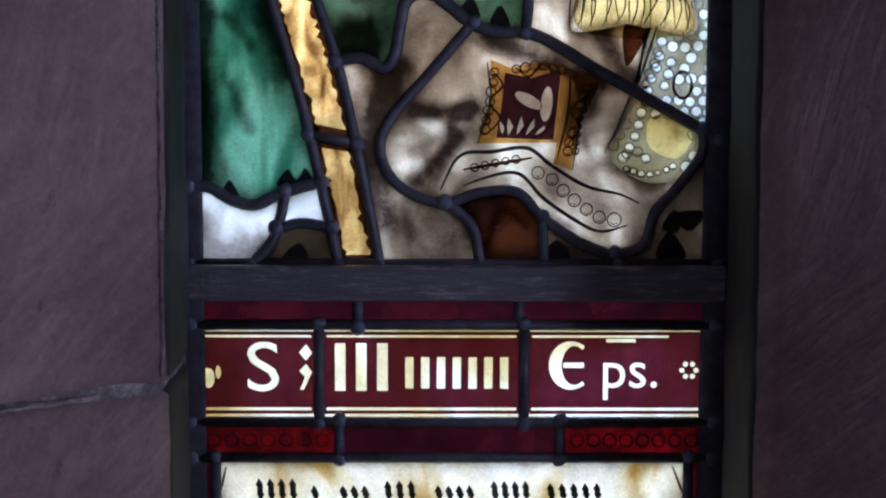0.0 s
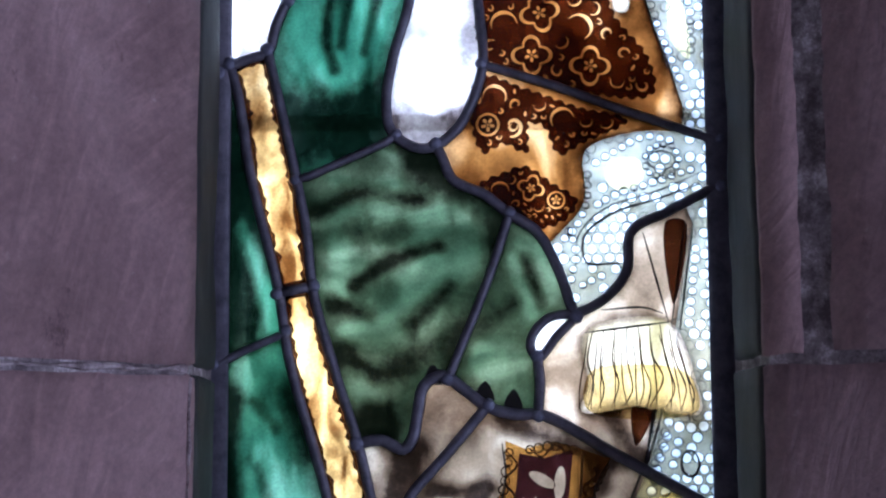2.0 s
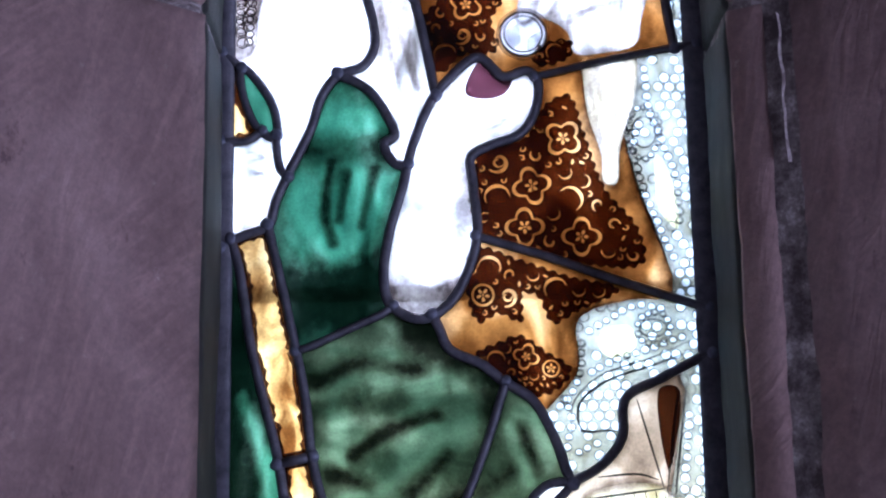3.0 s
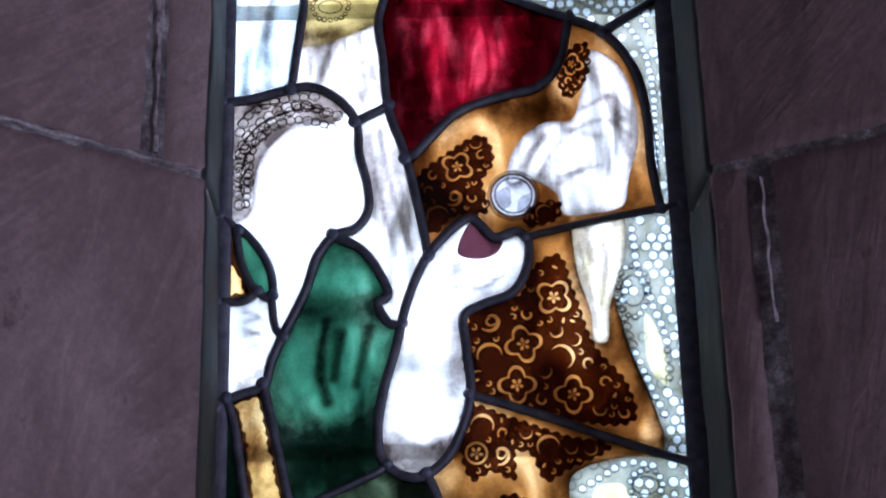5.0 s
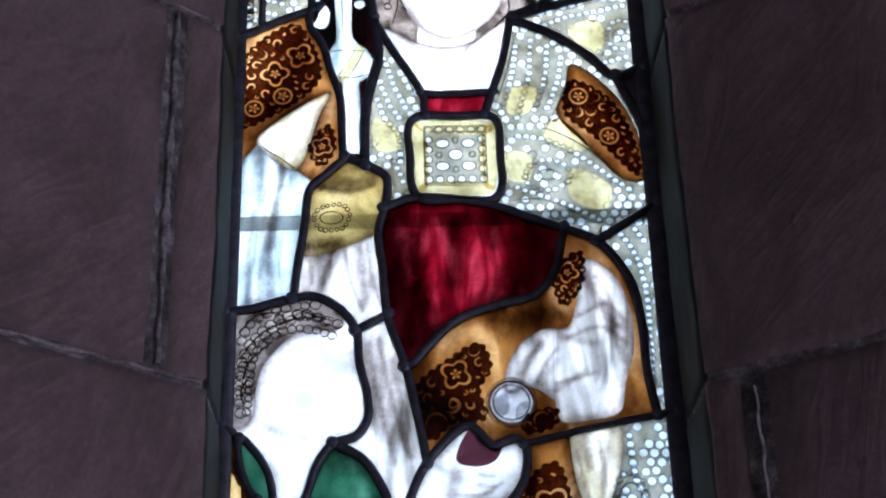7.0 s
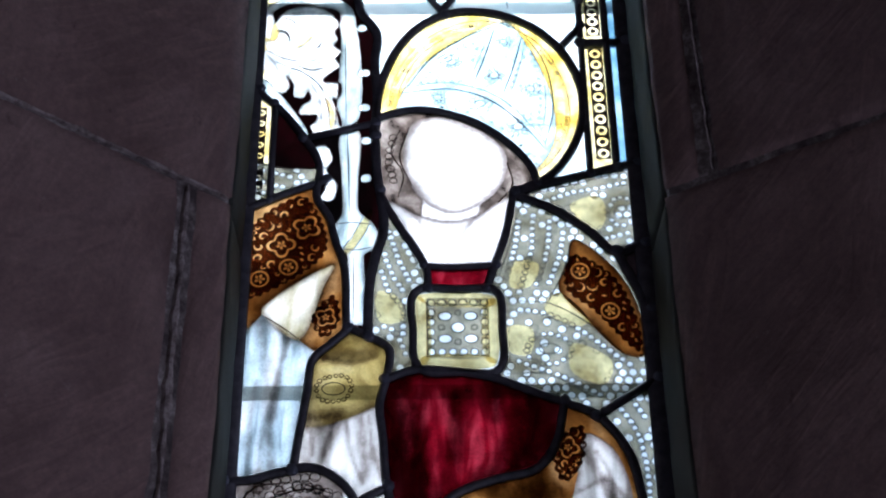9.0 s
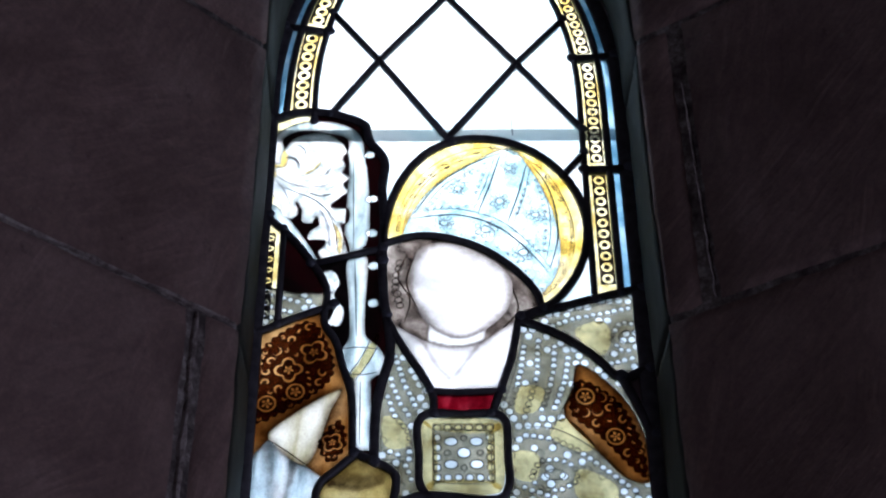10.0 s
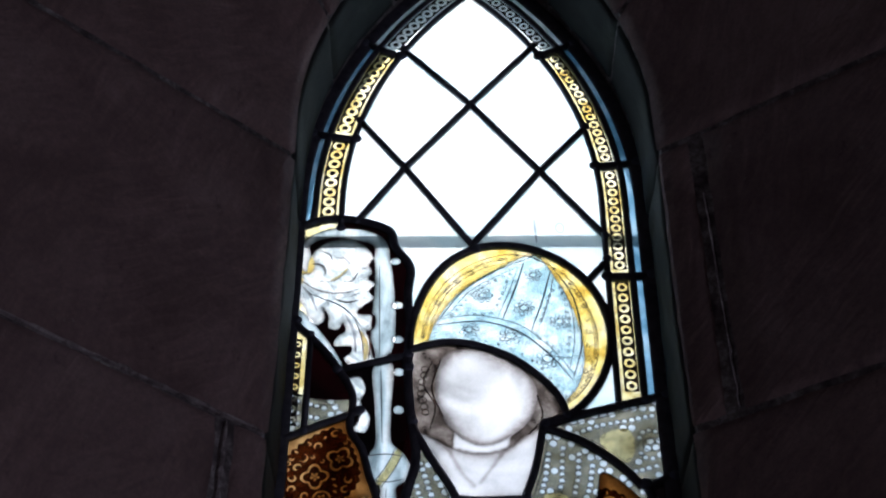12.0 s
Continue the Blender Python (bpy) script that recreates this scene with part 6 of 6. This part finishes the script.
# sloping sill, from the glass down to the wall's face, and the wall under it
lo, hi = rows[0], rows[-1]
for j in range(len(ds) - 1):
    lining.faces.new((lo[j], hi[j], hi[j + 1], lo[j + 1]))
a, b = lining.verts.new((lo[-1].co.x, lo[-1].co.y, 0)), lining.verts.new((hi[-1].co.x, hi[-1].co.y, 0))
lining.faces.new((lo[-1], hi[-1], b, a))
lining.faces.new((far[0], lo[-1], a))
lining.faces.new((far[-1], b, hi[-1]))
# outer face of the wall
rim2 = [r[0] for r in rows]
far2 = []
for k, u in enumerate(us):
    p = rim2[k].co
    q = (-3.0, p.y, p.z if k else 0.0) if u <= 1 else (4.0, p.y, p.z if k < len(us) - 1 else 0.0) if u >= 3 else (-3.0 + 7.0 * (u - 1) / 2, p.y, 5.4)
    far2.append(lining.verts.new(q))
for k in range(len(us) - 1):
    lining.faces.new((far2[k], far2[k + 1], rim2[k + 1], rim2[k]))
lining.faces.new((far2[0], rim2[0], rim2[-1], far2[-1]))
bmesh.ops.recalc_face_normals(lining, faces=lining.faces[:])
wall = tagged(link_mesh("wall_north", lining, MORTAR), "thick red sandstone church wall with a deep splayed window opening", "wall", kind="structure")

# courses of each jamb: heights of the bed joints and, where a course has one, the upright joint and its width
LEFT_BEDS = [(0.98, None, 0), (1.293, None, 0), (1.602, None, 0), (2.053, 0.176, 0.010), (2.437, None, 0), (2.842, None, 0)]
RIGHT_BEDS = [(0.98, None, 0), (1.607, 0.165, 0.008), (2.048, None, 0), (2.442, 0.169, 0.006), (2.847, None, 0)]
for beds, flip in ((LEFT_BEDS, False), (RIGHT_BEDS, True)):
    for (z0, joint, wide), (z1, _, _) in zip(beds, beds[1:]):
        u0, u1 = u_of(z0), u_of(z1)
        if flip:
            u0, u1 = 4 - u1, 4 - u0
        link_mesh("stone", lining_stone(u0, u1, 0.012, 0.129, -0.001), NEARBLACK, wall, "damp blackened stone")
        for d0, d1 in ([(0.132, joint - wide / 2), (joint + wide / 2, 0.62)] if joint else [(0.132, 0.55)]) + [(0.62 if joint else 0.55, DEEP)]:
            link_mesh("stone", lining_stone(u0, u1, d0, d1, 0.001 * random.uniform(-1, 1), 0.0016), STONE, wall)
ARCH = [u_of(2.844), 1.36, 1.7, 2.0, 2.3, 2.64, 4 - u_of(2.847)]
for u0, u1 in zip(ARCH, ARCH[1:]):
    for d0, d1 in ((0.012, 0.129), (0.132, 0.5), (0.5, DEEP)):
        link_mesh("stone", lining_stone(u0, u1, d0, d1), NEARBLACK if d0 < 0.1 else STONE, wall, "damp blackened stone" if d0 < 0.1 else "")
# mortar in the joints
joint_strip((u_of(2.06), 0.176), (u_of(2.43), 0.177), 0.010, 0.2)
joint_strip((u_of(1.3), 0.143), (u_of(1.595), 0.143), 0.004, 0.6)
joint_strip((u_of(2.053), 0.145), (u_of(2.053), 0.5), 0.007, 0.3)
joint_strip((u_of(2.437), 0.145), (u_of(2.437), 0.5), 0.006, 0.2)
joint_strip((u_of(1.602), 0.145), (u_of(1.602), 0.4), 0.008, 0.4)
joint_strip((u_of(1.293), 0.18), (u_of(1.293), 0.4), 0.006, 0.4)
joint_strip((4 - u_of(1.9), 0.1665), (4 - u_of(2.03), 0.1665), 0.006, 0.75)
joint_strip((4 - u_of(2.45), 0.172), (4 - u_of(2.75), 0.17), 0.004, 0.8)

# ---- the unseen room assumed behind the camera, and the ground outside ----
bm = bmesh.new()
box(bm, -3.2, 4.2, -5.6, 0.4, -0.2, 0.0)
tagged(link_mesh("floor", bm, FLAGS), "worn grey stone flagged floor", "floor", kind="structure")
bm = bmesh.new()
box(bm, -3.2, 4.2, -5.6, 0.4, 5.4, 5.6)
tagged(link_mesh("ceiling", bm, PLASTER), "plain limewashed ceiling", "ceiling", kind="structure")
# Side walls out of view, their openings invented to hold the fill lamps.
for name, x0, x1, y0, y1, top in (("wall_west", -2.4, -2.2, -2.2, -1.4, 1.4), ("wall_east", 2.3, 2.5, -2.4, -1.4, 2.0)):
    bm = bmesh.new()
    box(bm, x0, x1, -5.5, y0, 0.0, 5.4)
    box(bm, x0, x1, y1, -0.95, 0.0, 5.4)
    box(bm, x0, x1, y0, y1, top, 5.4)
    tagged(link_mesh(name, bm, PLASTER), "plain limewashed side wall, unseen, with an opening added for a fill lamp", "wall", kind="structure")
bm = bmesh.new()
box(bm, -3.2, 4.2, -5.6, -5.5, 0.0, 5.4)
tagged(link_mesh("wall_south", bm, PLASTER), "plain limewashed wall", "wall", kind="structure")
bm = bmesh.new()
vs = [bm.verts.new(c) for c in ((-800, -800, -0.25), (800, -800, -0.25), (800, 800, -0.25), (-800, 800, -0.25))]
bm.faces.new(vs)
tagged(link_mesh("ground", bm, GRASS), "level grass ground outside the church", "ground", kind="structure")

# iron bars that stiffen the window
for z, y, h in ((1.357, -0.012, 0.03), (1.835, 0.035, 0.014), (2.302, 0.035, 0.014), (2.85, 0.035, 0.014)):
    bm = bmesh.new()
    box(bm, -0.205, 0.25, y - 0.006, y + 0.006, z - h / 2, z + h / 2, 0.002)
    tagged(link_mesh("saddle_bar", bm, IRON), "dark iron saddle bar across the leaded window", "window bar", "saddle bars of the window")
